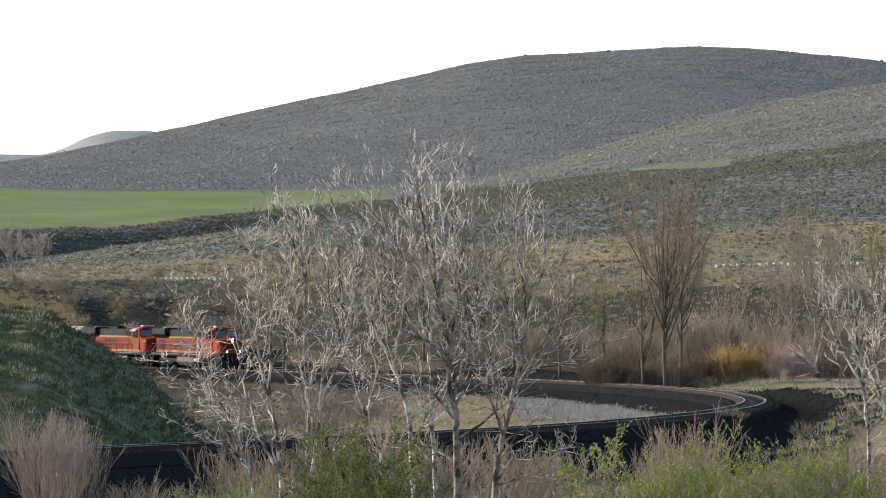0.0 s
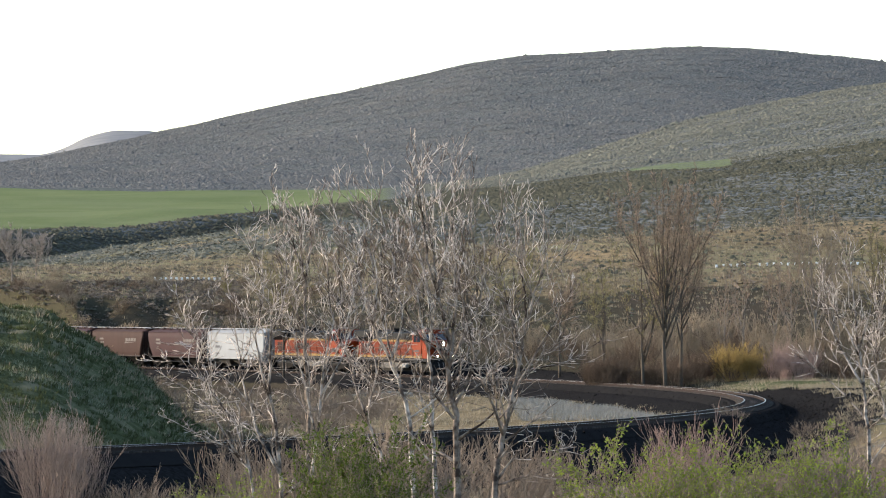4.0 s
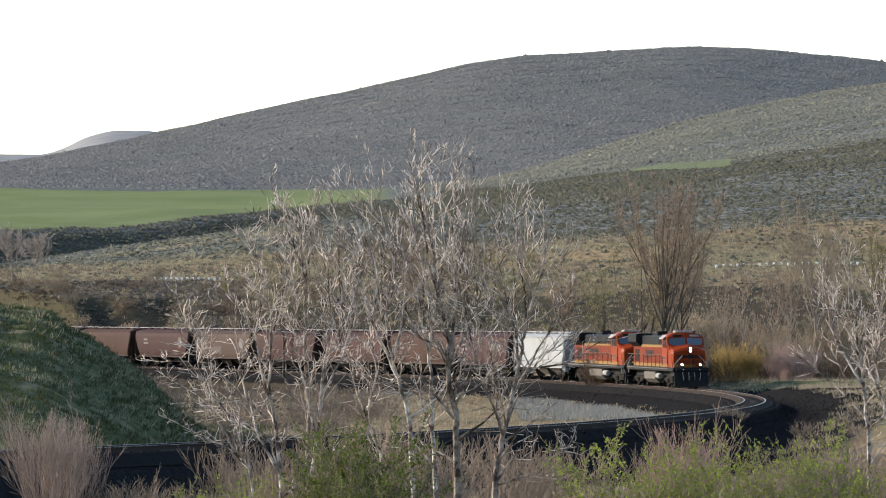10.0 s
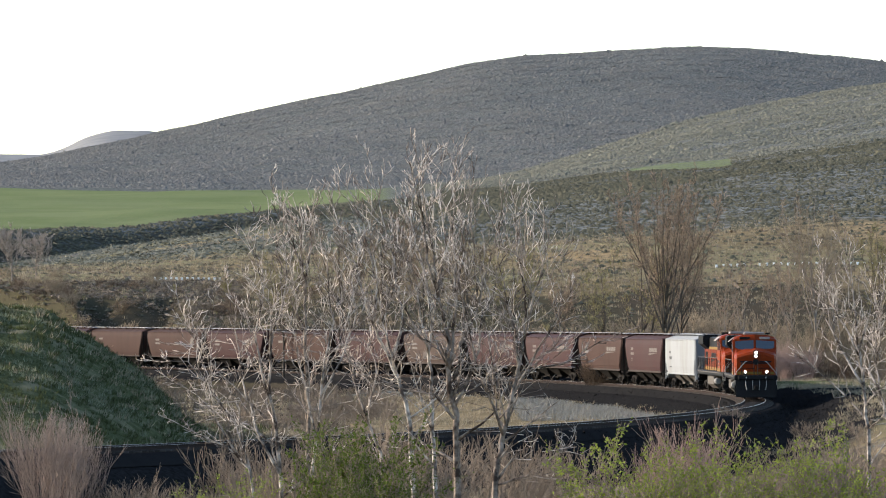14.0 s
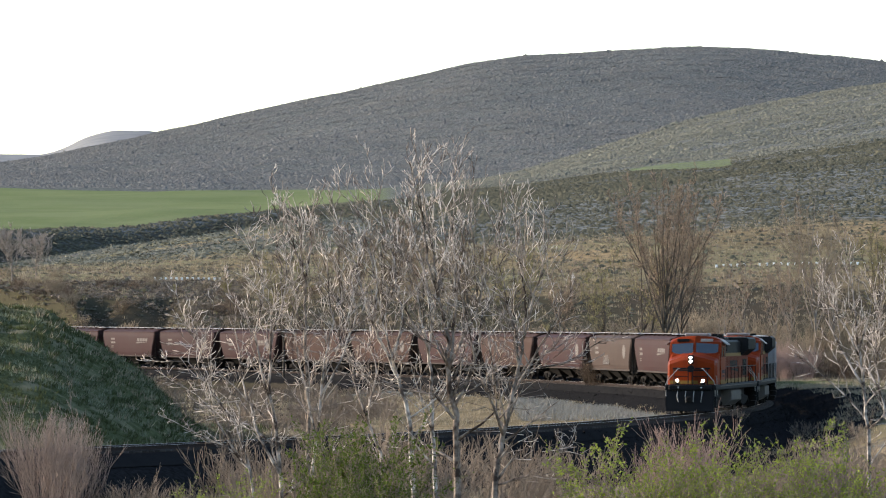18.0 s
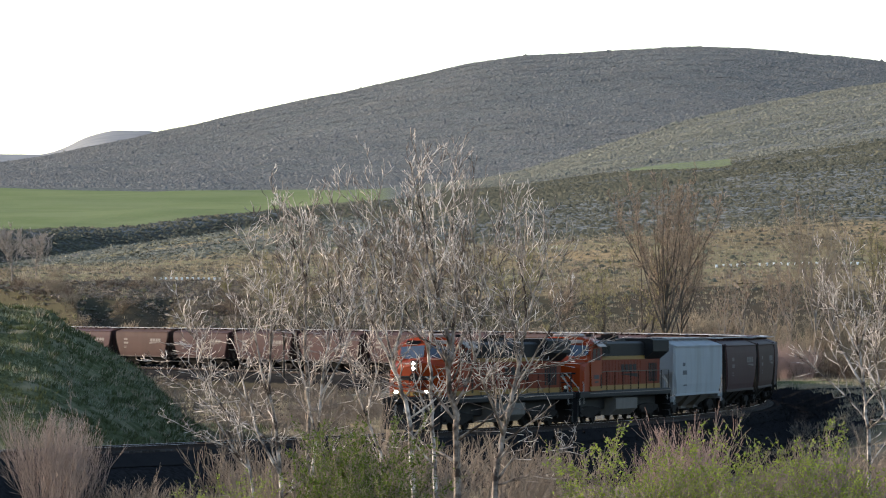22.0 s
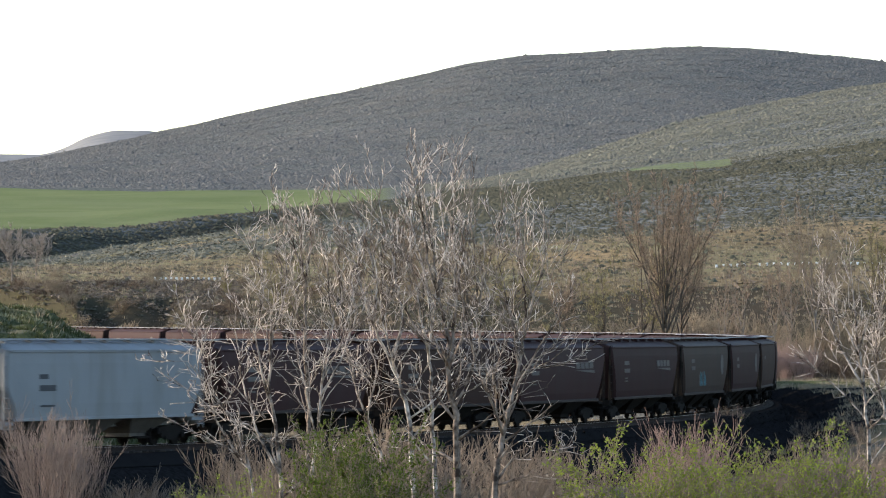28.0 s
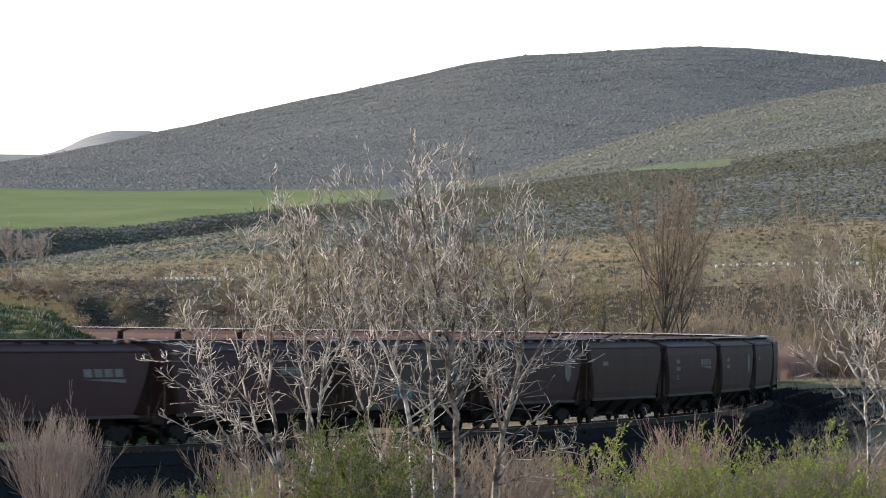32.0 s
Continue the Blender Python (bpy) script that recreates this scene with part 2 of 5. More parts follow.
LS, LX, LY, LZ, LA = line_path()


def on_line(s, side=0.0, up=0.0):
    a = np.interp(s, LS, LA)
    return np.array((np.interp(s, LS, LX) + side * math.sin(a), np.interp(s, LS, LY) - side * math.cos(a), np.interp(s, LS, LZ) + up))


# ---------------------------------------------------------------- land
def ease(t):
    t = np.clip(t, 0, 1)
    return t * t * (3 - 2 * t)


def wave(x, y, size, seed=0.0):
    """Soft undulation, about -1 to 1."""
    r = np.zeros_like(x)
    for i in range(5):
        t = seed * 1.7 + i * 1.26
        r += np.sin((x * math.cos(t) + y * math.sin(t)) / size * (1 + 0.37 * i) * 2 + seed * 3 + i * i) * (0.55 ** (i * 0.6))
    return r / 2.2


def line_gap(x, y):
    """The distance to the track's centre, its height there, and the side (positive: right of travel)."""
    x, y = np.asarray(x, float).ravel(), np.asarray(y, float).ravel()
    d, z, side = np.full(len(x), 1e3), np.zeros(len(x)), np.zeros(len(x))
    near = np.where((np.hypot(x, y) < 900))[0]
    ks = np.arange(0, len(LS), 5)
    for c in range(0, len(near), 20000):
        i = near[c:c + 20000]
        q = (x[i, None] - LX[ks]) ** 2 + (y[i, None] - LY[ks]) ** 2
        j = ks[np.argmin(q, axis=1)]
        dx, dy = x[i] - LX[j], y[i] - LY[j]
        across = dx * np.sin(LA[j]) - dy * np.cos(LA[j])
        along = dx * np.cos(LA[j]) + dy * np.sin(LA[j])
        d[i] = np.where(abs(along) < 8, abs(across), np.hypot(dx, dy))
        z[i], side[i] = LZ[j], across
    return d, z, side


def land(x, y):
    """Height of the ground, and its zones: field, dry, cinder, lush."""
    x, y = np.asarray(x, float).ravel(), np.asarray(y, float).ravel()
    D = np.maximum(np.hypot(x, y), 1)
    Y = np.where(y > 0.2 * D, y, 0.2 * D)
    u = np.clip(1000 * x / Y, -170, 170)
    px = 8510 / 1000 * u + 784
    front = y > 0
    row = lambda us, vs: sum(np.interp(px + o, us, vs) for o in (-70, -42, -14, 14, 42, 70)) / 6
    near_row = lambda us, vs: sum(np.interp(px + o, us, vs) for o in (-12, 0, 12)) / 3
    up = lambda v, dist: 5.774 + (562.8 - v) * dist / 8510
    # lines across the land: distance and height over the bearing
    lay = [
        (460, 0.1 + 0 * u),
        (545, 2.5 + 0 * u),
        (600, up(row([-300, 0, 400, 900, 1300, 1700], [535, 535, 535, 520, 505, 500]), 600)),
        (640, up(row([-300, 0, 400, 900, 1300, 1700], [503, 500, 497, 486, 474, 469]), 640)),
        (650, up(row([-300, 0, 400, 900, 1300, 1700], [500, 497, 494, 483, 471, 466]), 650)),
        (720, up(row([-300, 0, 400, 900, 1300, 1700], [486, 482, 466, 450, 425, 410]), 720)),
        (900, up(row([-300, 0, 100, 300, 470, 700, 850, 1100, 1300, 1700], [498, 481, 468, 436, 404, 384, 372, 345, 325, 295]), 900)),
        (1010, up(row([-300, 0, 100, 300, 470, 700, 850, 1100, 1300, 1700], [535, 522, 510, 478, 436, 398, 374, 334, 312, 278]), 1010)),
        (1180, up(row([-300, 0, 100, 300, 470, 700, 850, 1100, 1300, 1700], [535, 522, 512, 480, 436, 394, 366, 324, 304, 270]), 1180)),
        (1270, up(row([-300, 0, 250, 470, 600, 850, 1000, 1100, 1290, 1568, 1900], [420, 409, 387, 375, 361, 349, 330, 315, 303, 266, 239]), 1270)),
        (1420, up(row([-300, 0, 470, 600, 850, 1000, 1100, 1290, 1568, 1900], [392, 383, 358, 350, 336, 316, 300, 281, 240, 205]), 1420)),
        (1700, up(row([-300, 0, 480, 600, 850, 1000, 1250, 1400, 1568, 1900], [350, 341, 340, 342, 322, 287, 215, 181, 150, 118]), 1700)),
        (1900, up(row([-300, 0, 480, 850, 1000, 1250, 1568, 1900], [341, 333, 335, 330, 306, 265, 225, 200]), 1900)),
        (2450, up(row([-300, 0, 280, 660, 880, 1240, 1568, 1900], [325, 304, 287, 240, 210, 195, 205, 225]), 2450)),
        (2900, up(row([-500, 0, 60, 95, 170, 280, 480, 660, 780, 880, 960, 1100, 1240, 1330, 1420, 1568, 1900], [333, 293, 284, 275, 261, 240, 194, 156, 130, 106, 102, 93, 88, 92, 99, 115, 162]), 2900)),
        (3300, up(row([-500, 0, 280, 880, 1240, 1900], [330, 305, 280, 200, 180, 220]), 3300)),
        (4000, up(near_row([-500, 0, 80, 112, 150, 195, 265, 320, 420, 900], [290, 279, 279, 268, 247, 235, 235, 250, 285, 310]), 4000)),
        (4900, up(row([-500, 900], [330, 330]), 4900)),
    ]
    ds = np.array([a for a, _ in lay])
    zs = np.stack([b for _, b in lay])
    # the scarp below the field runs slantwise, nearer on the left
    Dw = D + 130 * np.clip((520 - px) / 480, 0, 1.3) * ease((D - 900) / 170) * ease((1750 - D) / 330) * front
    j = np.clip(np.searchsorted(ds, Dw) - 1, 0, len(ds) - 2)
    t = np.clip((Dw - ds[j]) / (ds[j + 1] - ds[j]), 0, 1)
    idx = np.arange(len(x))
    # a smooth curve through the lines
    jm, jp = np.clip(j - 1, 0, len(ds) - 1), np.clip(j + 2, 0, len(ds) - 1)
    h = ds[j + 1] - ds[j]
    z0, z1, zm, zp = zs[j, idx], zs[j + 1, idx], zs[jm, idx], zs[jp, idx]
    sl = (z1 - z0) / h
    s0 = np.where(j > 0, (z0 - zm) / np.maximum(ds[j] - ds[jm], 1), sl)
    s1 = np.where(j < len(ds) - 2, (zp - z1) / np.maximum(ds[jp] - ds[j + 1], 1), sl)
    m0 = np.where(s0 * sl > 0, 2 * s0 * sl / np.where(abs(s0 + sl) < 1e-9, 1, s0 + sl), 0) * h
    m1 = np.where(s1 * sl > 0, 2 * s1 * sl / np.where(abs(s1 + sl) < 1e-9, 1, s1 + sl), 0) * h
    far = (2 * t**3 - 3 * t**2 + 1) * z0 + (t**3 - 2 * t**2 + t) * m0 + (-2 * t**3 + 3 * t**2) * z1 + (t**3 - t**2) * m1
    far = 5.774 + (far - 5.774) * D / Dw
    far += wave(x, y, 60, 1) * np.clip((D - 560) / 400, 0, 1) * 1.2 * np.where(D > 2700, 0.4, 1)
    far += wave(x, y, 14, 2) * 0.35 * np.clip((D - 560) / 200, 0, 1)
    # a dark cut bank over the line, on the far side
    bank = ease((px - 120) / 60) * ease((330 - px) / 50)
    far -= bank * 3.4 * ease((606 - D + 5 * wave(x, y, 5, 4)) / 9) * ease((D - 545) / 25)
    # valley floor
    dl, zl, side = line_gap(x, y)
    floor = -2.4 + 0.18 * wave(x, y, 7, 3)
    inside = (side > 0) & (dl < 900)
    floor = np.where(inside & (y > 150), -1.85 + 0.15 * wave(x, y, 9, 5), floor)
    outer = ease((x - 18) / 12) * ease((y - 235) / 60)
    floor = np.where(~inside, floor * (1 - outer) + outer * (0.1 + 0.2 * wave(x, y, 8, 6)), floor)
    back = ease((D - 415) / 40)
    floor = np.where(~inside, floor * (1 - back) + back * 0.1, floor)
    fore = ease((183 - D) / 12)
    floor = floor * (1 - fore) + fore * (-1.3 + 0.2 * wave(x, y, 8, 11))
    # the knoll on which the camera stands
    knoll = ease((118 - D) / 95)
    floor = floor * (1 - knoll) + knoll * 4.15
    z = np.where(D < 460, floor, np.where(D < 545, np.maximum(far, -9), far))
    hold = 1 - ease((dl - 14) / 30) * ease((D - 520) / 30)
    z = np.where((D >= 460) & inside, z * (1 - hold) + hold * np.minimum(z, floor), z)
    # the steep green hill inside the curve
    fr = ease((y - 216) / 66) ** 0.75
    e = x - 0.9 + 0.35 * wave(x, y, 10, 7) + np.clip((y - 285) * 0.066, 0, 14)
    cut = np.interp(e, [-60, -30, -26.3, -24.0, -21.5, -19.6, -17.9, -16.3, -14.2], [10.5, 8.9, 8.3, 7.6, 6.4, 5.0, 3.6, 2.0, 0])
    behind = ease((345 - y) / 65)
    hill = cut * fr * behind * np.where(inside, 1, 0) * (1 + 0.03 * wave(x, y, 6, 8) + 0.05 * wave(x + 0.4 * y, y, 2.2, 12) + 0.015 * wave(x, y, 1.1, 13))
    z = z + hill * front
    # banks of the line
    shoulder = ease((dl - 2.2) / 4.2)
    form = zl - 0.52 - 0.25 * ease((dl - 1.6) / 0.9)
    z = np.where(dl < 6.4, form * (1 - shoulder) + np.where(dl < 6.4, z, 0) * shoulder, z)
    zone = np.zeros((len(x), 4))
    more = np.zeros((len(x), 4))
    zone[:, 0] = ((Dw > 1268) & (D < 1790)) * ease((780 - px) / 200)
    tongue = (D > 1330) & (D < 1420) & (px > 1110 + (1420 - D) * 0.3) & (px < 1295)
    zone[:, 0] = np.maximum(zone[:, 0], 0.55 * tongue)
    zone[:, 1] = ease((D - 540) / 40) * ease((790 + 40 * wave(x, y, 60, 9) - D) / 90)
    zone[:, 1] = np.maximum(zone[:, 1], ((D < 460) & inside) * 0.72 + ((D <= 560) & ~inside) * 0.62)
    zone[:, 1] = np.where((D > 2950), 0.1, zone[:, 1])
    zone[:, 2] = ease((8.0 - dl) / 2.4)
    zone[:, 2] = np.where((side > 0) & (D > 330), ease((6.6 + 4.5 * ease((x - 2) / 6) - dl) / 2.2), zone[:, 2])
    zone[:, 2] = np.where(D > 500, ease((5.0 - dl) / 1.5), zone[:, 2])
    zone[:, 2] = np.maximum(zone[:, 2], (0.75 - 0.4 * ease((216 - y) / 12)) * ease((dl - 3) / 3) * ease((14.5 - dl) / 5) * (side < 0) * (y < 330))
    zone[:, 2] = np.maximum(zone[:, 2], ease((12.5 - dl) / 3) * (side < 0) * ease((y - 270) / 30) * ease((400 - y) / 20))
    more[:, 0] = np.clip(hill / 1.6, 0, 1)
    more[:, 0] = np.maximum(more[:, 0], 0.72 * outer * (D < 440) * (side < 0))
    # leaf litter and brush floor: inside the curve, behind the line and under the far slope
    more[:, 1] = 0.8 * ((D < 640) & inside & (px < 640 + 30 * wave(x, y, 12, 16))) + (0.75 + 0.2 * (px < 380)) * (~inside & (D > 425) & (D < 596 + 44 * (px < 380) + 8 * wave(x, y, 11, 17)))
    # the scarp below the field: its shade painted in the same dark colour
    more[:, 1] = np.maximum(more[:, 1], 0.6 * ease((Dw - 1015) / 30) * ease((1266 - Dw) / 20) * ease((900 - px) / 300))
    more[:, 2] = ease((D - 600) / 30) * ease((905 - 160 * ease((px - 450) / 300) - D) / 30) * (0.55 + 0.35 * wave(x, y, 22, 18))
    more[:, 2] = np.maximum(more[:, 2], (0.08 + 0.12 * wave(x, y, 40, 20)) * (D > 1430) * (D < 1712) * ease((px - 750) / 200))
    # the painted haze sets in behind the great hill
    more[:, 3] = ease((D - 3250) / 200)
    zone[:, 3] = 1
    return z, zone, more


def ground():
    az = np.concatenate([np.linspace(-180, -8, 40)[:-1], np.linspace(-8, -6.2, 12)[:-1], np.linspace(-6.2, 6.2, 270), np.linspace(6.2, 8, 12)[1:], np.linspace(8, 180, 40)[1:-1]])
    rad = np.concatenate([np.linspace(0.0, 180, 36)[:-1], np.linspace(180, 480, 190)[:-1], np.linspace(480, 700, 90)[:-1], np.linspace(700, 1300, 90)[:-1], np.linspace(1300, 2950, 100)[:-1], np.linspace(2950, 4900, 40)])
    A, R = np.meshgrid(np.radians(az), rad)
    x, y = R * np.sin(A) + 0.4 * np.clip(1 - R / 150, 0, 1), R * np.cos(A) + 0.3 * np.clip(1 - R / 150, 0, 1)
    z, zone, more = land(x, y)
    n, m = len(az), len(rad)
    i, j = np.meshgrid(np.arange(m - 1), np.arange(n))
    i, j = i.ravel(), j.ravel()
    k = (j + 1) % n
    faces = np.stack([i * n + j, i * n + k, (i + 1) * n + k, (i + 1) * n + j], axis=1)
    verts = np.stack([x.ravel(), y.ravel(), z], axis=1)
    me = fast_mesh("ground", verts, faces, M_GROUND, True)
    for name, w in (("zone", zone), ("zone_more", more)):
        me.color_attributes.new(name, "FLOAT_COLOR", "POINT").data.foreach_set("color", w.astype(np.float32).ravel())
    ob = new("ground", me)
    tagged(ob, "sagebrush valley with dry grass, a green field and rolling hills", "terrain", kind="structure")
    return ob


ground()


# ---------------------------------------------------------------- the track
def track():
    base = tagged(new("railway_track"), "single curved railway track on dark ballast with worn ties", "railway track", kind="structure")
    step = np.arange(-320, 560, 2.0)
    prof = [(-0.07, 0.0), (0.07, 0.0), (0.075, 0.02), (0.02, 0.04), (0.02, 0.12), (0.037, 0.14), (0.037, 0.178), (-0.037, 0.178), (-0.037, 0.14), (-0.02, 0.12), (-0.02, 0.04), (-0.075, 0.02)]
    for side in (-0.755, 0.755):
        g = Geo()
        g.rings([[tuple(on_line(s, side + a, -0.178 + b)) for a, b in prof] for s in step])
        rail = part("rail", g, M_RAIL, base, "rusty steel rail")
        g = Geo()
        g.rings([[tuple(on_line(s, side + a, b)) for a, b in ((-0.03, -0.004), (0.03, -0.004), (0.026, 0.004), (-0.026, 0.004))] for s in step])
        part("rail_head", g, M_RAIL_TOP, rail, "polished running surface")
    g = Geo()
    rows = [(-2.6, -0.78), (-1.75, -0.26), (1.75, -0.26), (2.6, -0.78)]
    g.rings([[tuple(on_line(s, a, b)) for a, b in rows] for s in np.arange(-320, 560, 4.0)], caps=False, closed=False)
    part("ballast_bed", g, M_BALLAST, base, "dark crushed stone ballast")
    v, f = [], []
    rng = random.Random(4)
    for s in np.arange(20, 420, 0.56):
        p, k = on_line(s), len(v)
        a = float(np.interp(s, LS, LA)) + rng.uniform(-0.02, 0.02)
        for x in (-0.115, 0.115):
            for y, z in ((-1.3, -0.3), (1.3, -0.3), (1.3, -0.18), (-1.3, -0.18)):
                w = y + rng.uniform(-0.04, 0.04)
                v.append((p[0] + x * math.cos(a) - w * math.sin(a), p[1] + x * math.sin(a) + w * math.cos(a), p[2] + z))
        f += [(k + a, k + b, k + c, k + d) for a, b, c, d in ((0, 1, 2, 3), (7, 6, 5, 4), (3, 2, 6, 7), (1, 5, 6, 2), (0, 3, 7, 4), (0, 4, 5, 1))]
    ob = part("ties", fast_mesh("ties", v, f, M_TIE), M_TIE, base, "grey weathered wooden ties")
    tagged(ob, kind="stuff")


def stones():
    """Loose broken stone on the shoulders and banks."""
    r = np.random.default_rng(3)
    n = 26000
    s = r.uniform(60, 330, n)
    a = np.interp(s, LS, LA)
    w = np.where(r.random(n) < 0.75, -1, 1) * (1.9 + 5.5 * r.random(n) ** 1.3)
    x, y = np.interp(s, LS, LX) + w * np.sin(a), np.interp(s, LS, LY) - w * np.cos(a)
    z = land(x, y)[0]
    z = np.where(abs(w) < 2.6, np.interp(s, LS, LZ) - 0.26 - 0.6 * (abs(w) - 1.75), z)
    size = r.lognormal(-3.4, 0.4, n)[:, None]
    c = np.stack([x, y, z], 1)
    v = np.stack([c + r.normal(size=(n, 3)) * size for _ in range(4)], axis=1)
    f = (np.arange(n)[:, None, None] * 4 + np.array([(0, 1, 2), (0, 2, 3), (0, 3, 1), (1, 3, 2)])[None]).reshape(-1, 3)
    tagged(new("ballast_stones", fast_mesh("ballast_stones", v.reshape(-1, 3), f, M_STONE)), "loose dark broken stone along the track", "stones", kind="stuff")


track()
stones()

# ---------------------------------------------------------------- plants
def sticks(p0, p1, r0, r1, n=3):
    """Tapered sticks as arrays of verts and quads."""
    p0, p1 = np.asarray(p0, float), np.asarray(p1, float)
    r0, r1 = np.asarray(r0, float), np.asarray(r1, float)
    d = p1 - p0
    d /= np.maximum(np.linalg.norm(d, axis=1, keepdims=True), 1e-6)
    ref = np.where(abs(d[:, 2:3]) < 0.9, [[0, 0, 1.0]], [[1.0, 0, 0]])
    a = np.cross(d, ref)
    a /= np.linalg.norm(a, axis=1, keepdims=True)
    b = np.cross(d, a)
    m = len(p0)
    v = np.empty((m, 2 * n, 3))
    for k in range(n):
        t = 2 * math.pi * k / n
        o = math.cos(t) * a + math.sin(t) * b
        v[:, k], v[:, n + k] = p0 + o * r0[:, None], p1 + o * r1[:, None]
    q = np.array([(k, (k + 1) % n, n + (k + 1) % n, n + k) for k in range(n)])
    f = (np.arange(m)[:, None, None] * 2 * n + q[None]).reshape(-1, 4)
    return v.reshape(-1, 3), f


class Grower:
    """Grows bare limbs and twigs; collects thick and thin sticks apart."""

    def __init__(self, seed, least=0.009, steps=(3, 4, 5), share=(0.32, 0.66)):
        self.share = share
        self.loose = share[0] > 0.35
        self.steps = steps
        self.rng = random.Random(seed)
        self.least = least
        self.thick, self.thin, self.limbs = [], [], []

    def limb(self, p, d, length, r, level, kids, rise=0.25, wild=0.28, thin=0.012, start=0.2, angle=(28, 55), main=False):
        rng = self.rng
        n = self.steps[min(level, 2)]
        bend, lift = wild, rise
        if self.loose and not main:
            # crooked and spreading low down, straighter and upright in the crown
            k = min(max((p.z - 4.5) / 4.5, 0), 1)
            bend, lift = wild * (1.9 - 0.8 * k), rise * (0.5 + 1.5 * k)
            n += 1
        step, pts = length / n, [(p.copy(), r)]
        for i in range(n):
            d = (d + Vector((rng.uniform(-bend, bend), rng.uniform(-bend, bend), lift * rng.uniform(0.3, 1.3) - 0.04))).normalized()
            q = p + d * step
            r2 = max(r * (1 - 0.8 * (i + 1) / n), self.least)
            ra = max(r * (1 - 0.8 * i / n), self.least)
            if not main:
                (self.thick if ra > thin else self.thin).append((tuple(p), tuple(q), ra, r2))
            p = q
            pts.append((p.copy(), r2, d.copy()))
        if main:
            self.limbs.append(([a[0] for a in pts], [a[1] for a in pts]))
        if level > 0:
            m = max(1, int(kids[level - 1] * rng.uniform(0.75, 1.3)))
            for k in range(m):
                t = start + (1 - start) * (k + rng.random()) / m
                self.child(pts, t, length, r, level, kids, rise, wild, thin, start, angle)

    def child(self, pts, t, length, r, level, kids, rise, wild, thin, start, angle):
        rng = self.rng
        i = min(int(t * (len(pts) - 1)), len(pts) - 2)
        f = t * (len(pts) - 1) - i
        p = pts[i][0].lerp(pts[i + 1][0], f)
        d = pts[i + 1][2]
        side = d.cross(Vector((rng.uniform(-1, 1), rng.uniform(-1, 1), rng.uniform(-1, 1)))).normalized()
        a = radians(rng.uniform(*angle) + (14 * min(max(1.5 - p.z / 8, 0), 1) if self.loose else 0))
        d2 = (d * math.cos(a) + side * math.sin(a)).normalized()
        d2.z = max(d2.z, -0.15)
        w = length * rng.uniform(*self.share) * (1.15 - 0.5 * t)
        self.limb(p, d2, w, max(r * (1 - 0.75 * t) * 0.55, 0.006), level - 1, kids, rise, wild, thin, start, angle)

    def stem(self, pts, r, limbs, reach, kids, rise=0.25, angle=(28, 55), wild=0.28, lo=0.2):
        """A given stem with limbs all the way up. Returns its points and radii."""
        rng = self.rng
        pts = [Vector(q) for q in pts]
        fine = []
        for i in range(len(pts) - 1):
            for k in range(3):
                j = Vector((rng.uniform(-1, 1), rng.uniform(-1, 1), 0)) * (0.04 if i + k else 0)
                fine.append(pts[i].lerp(pts[i + 1], k / 3) + j)
        fine.append(pts[-1])
        n = len(fine)
        rr = [max(r * (1 - 0.93 * (i / (n - 1)) ** 0.8), 0.008) for i in range(n)]
        for k in range(limbs):
            t = lo + (0.99 - lo) * (k + rng.random()) / limbs
            i = min(int(t * (n - 1)), n - 2)
            p = fine[i].lerp(fine[i + 1], t * (n - 1) - i)
            d = (fine[i + 1] - fine[i]).normalized()
            az = rng.uniform(0, 2 * math.pi)
            wide = 1.25 - 0.75 * t
            a = radians(rng.uniform(*angle) * wide)
            side = Vector((math.cos(az), math.sin(az), 0))
            w = reach * rng.uniform(0.5, 1.15) * (1.2 - 0.75 * t)
            self.limb(p, (d * math.cos(a) + side * math.sin(a)).normalized(), w, max(rr[i] * 0.5, 0.0145), len(kids), kids, rise, wild, 0.0135, 0.12, angle, True)
        return fine, rr

    def mesh(self, which, name, material, n=3, fat=1.0, span=None):
        rows = self.thick if which == "thick" else self.thin
        if span:
            rows = rows[span[0]:span[1]]
        if not rows:
            rows = [((0, 0, 0), (0, 0, 0.01), 0.004, 0.004)]
        v, f = sticks([a[0] for a in rows], [a[1] for a in rows], [a[2] * fat for a in rows], [a[3] * fat for a in rows], n)
        return fast_mesh(name, v, f, material, n > 3)


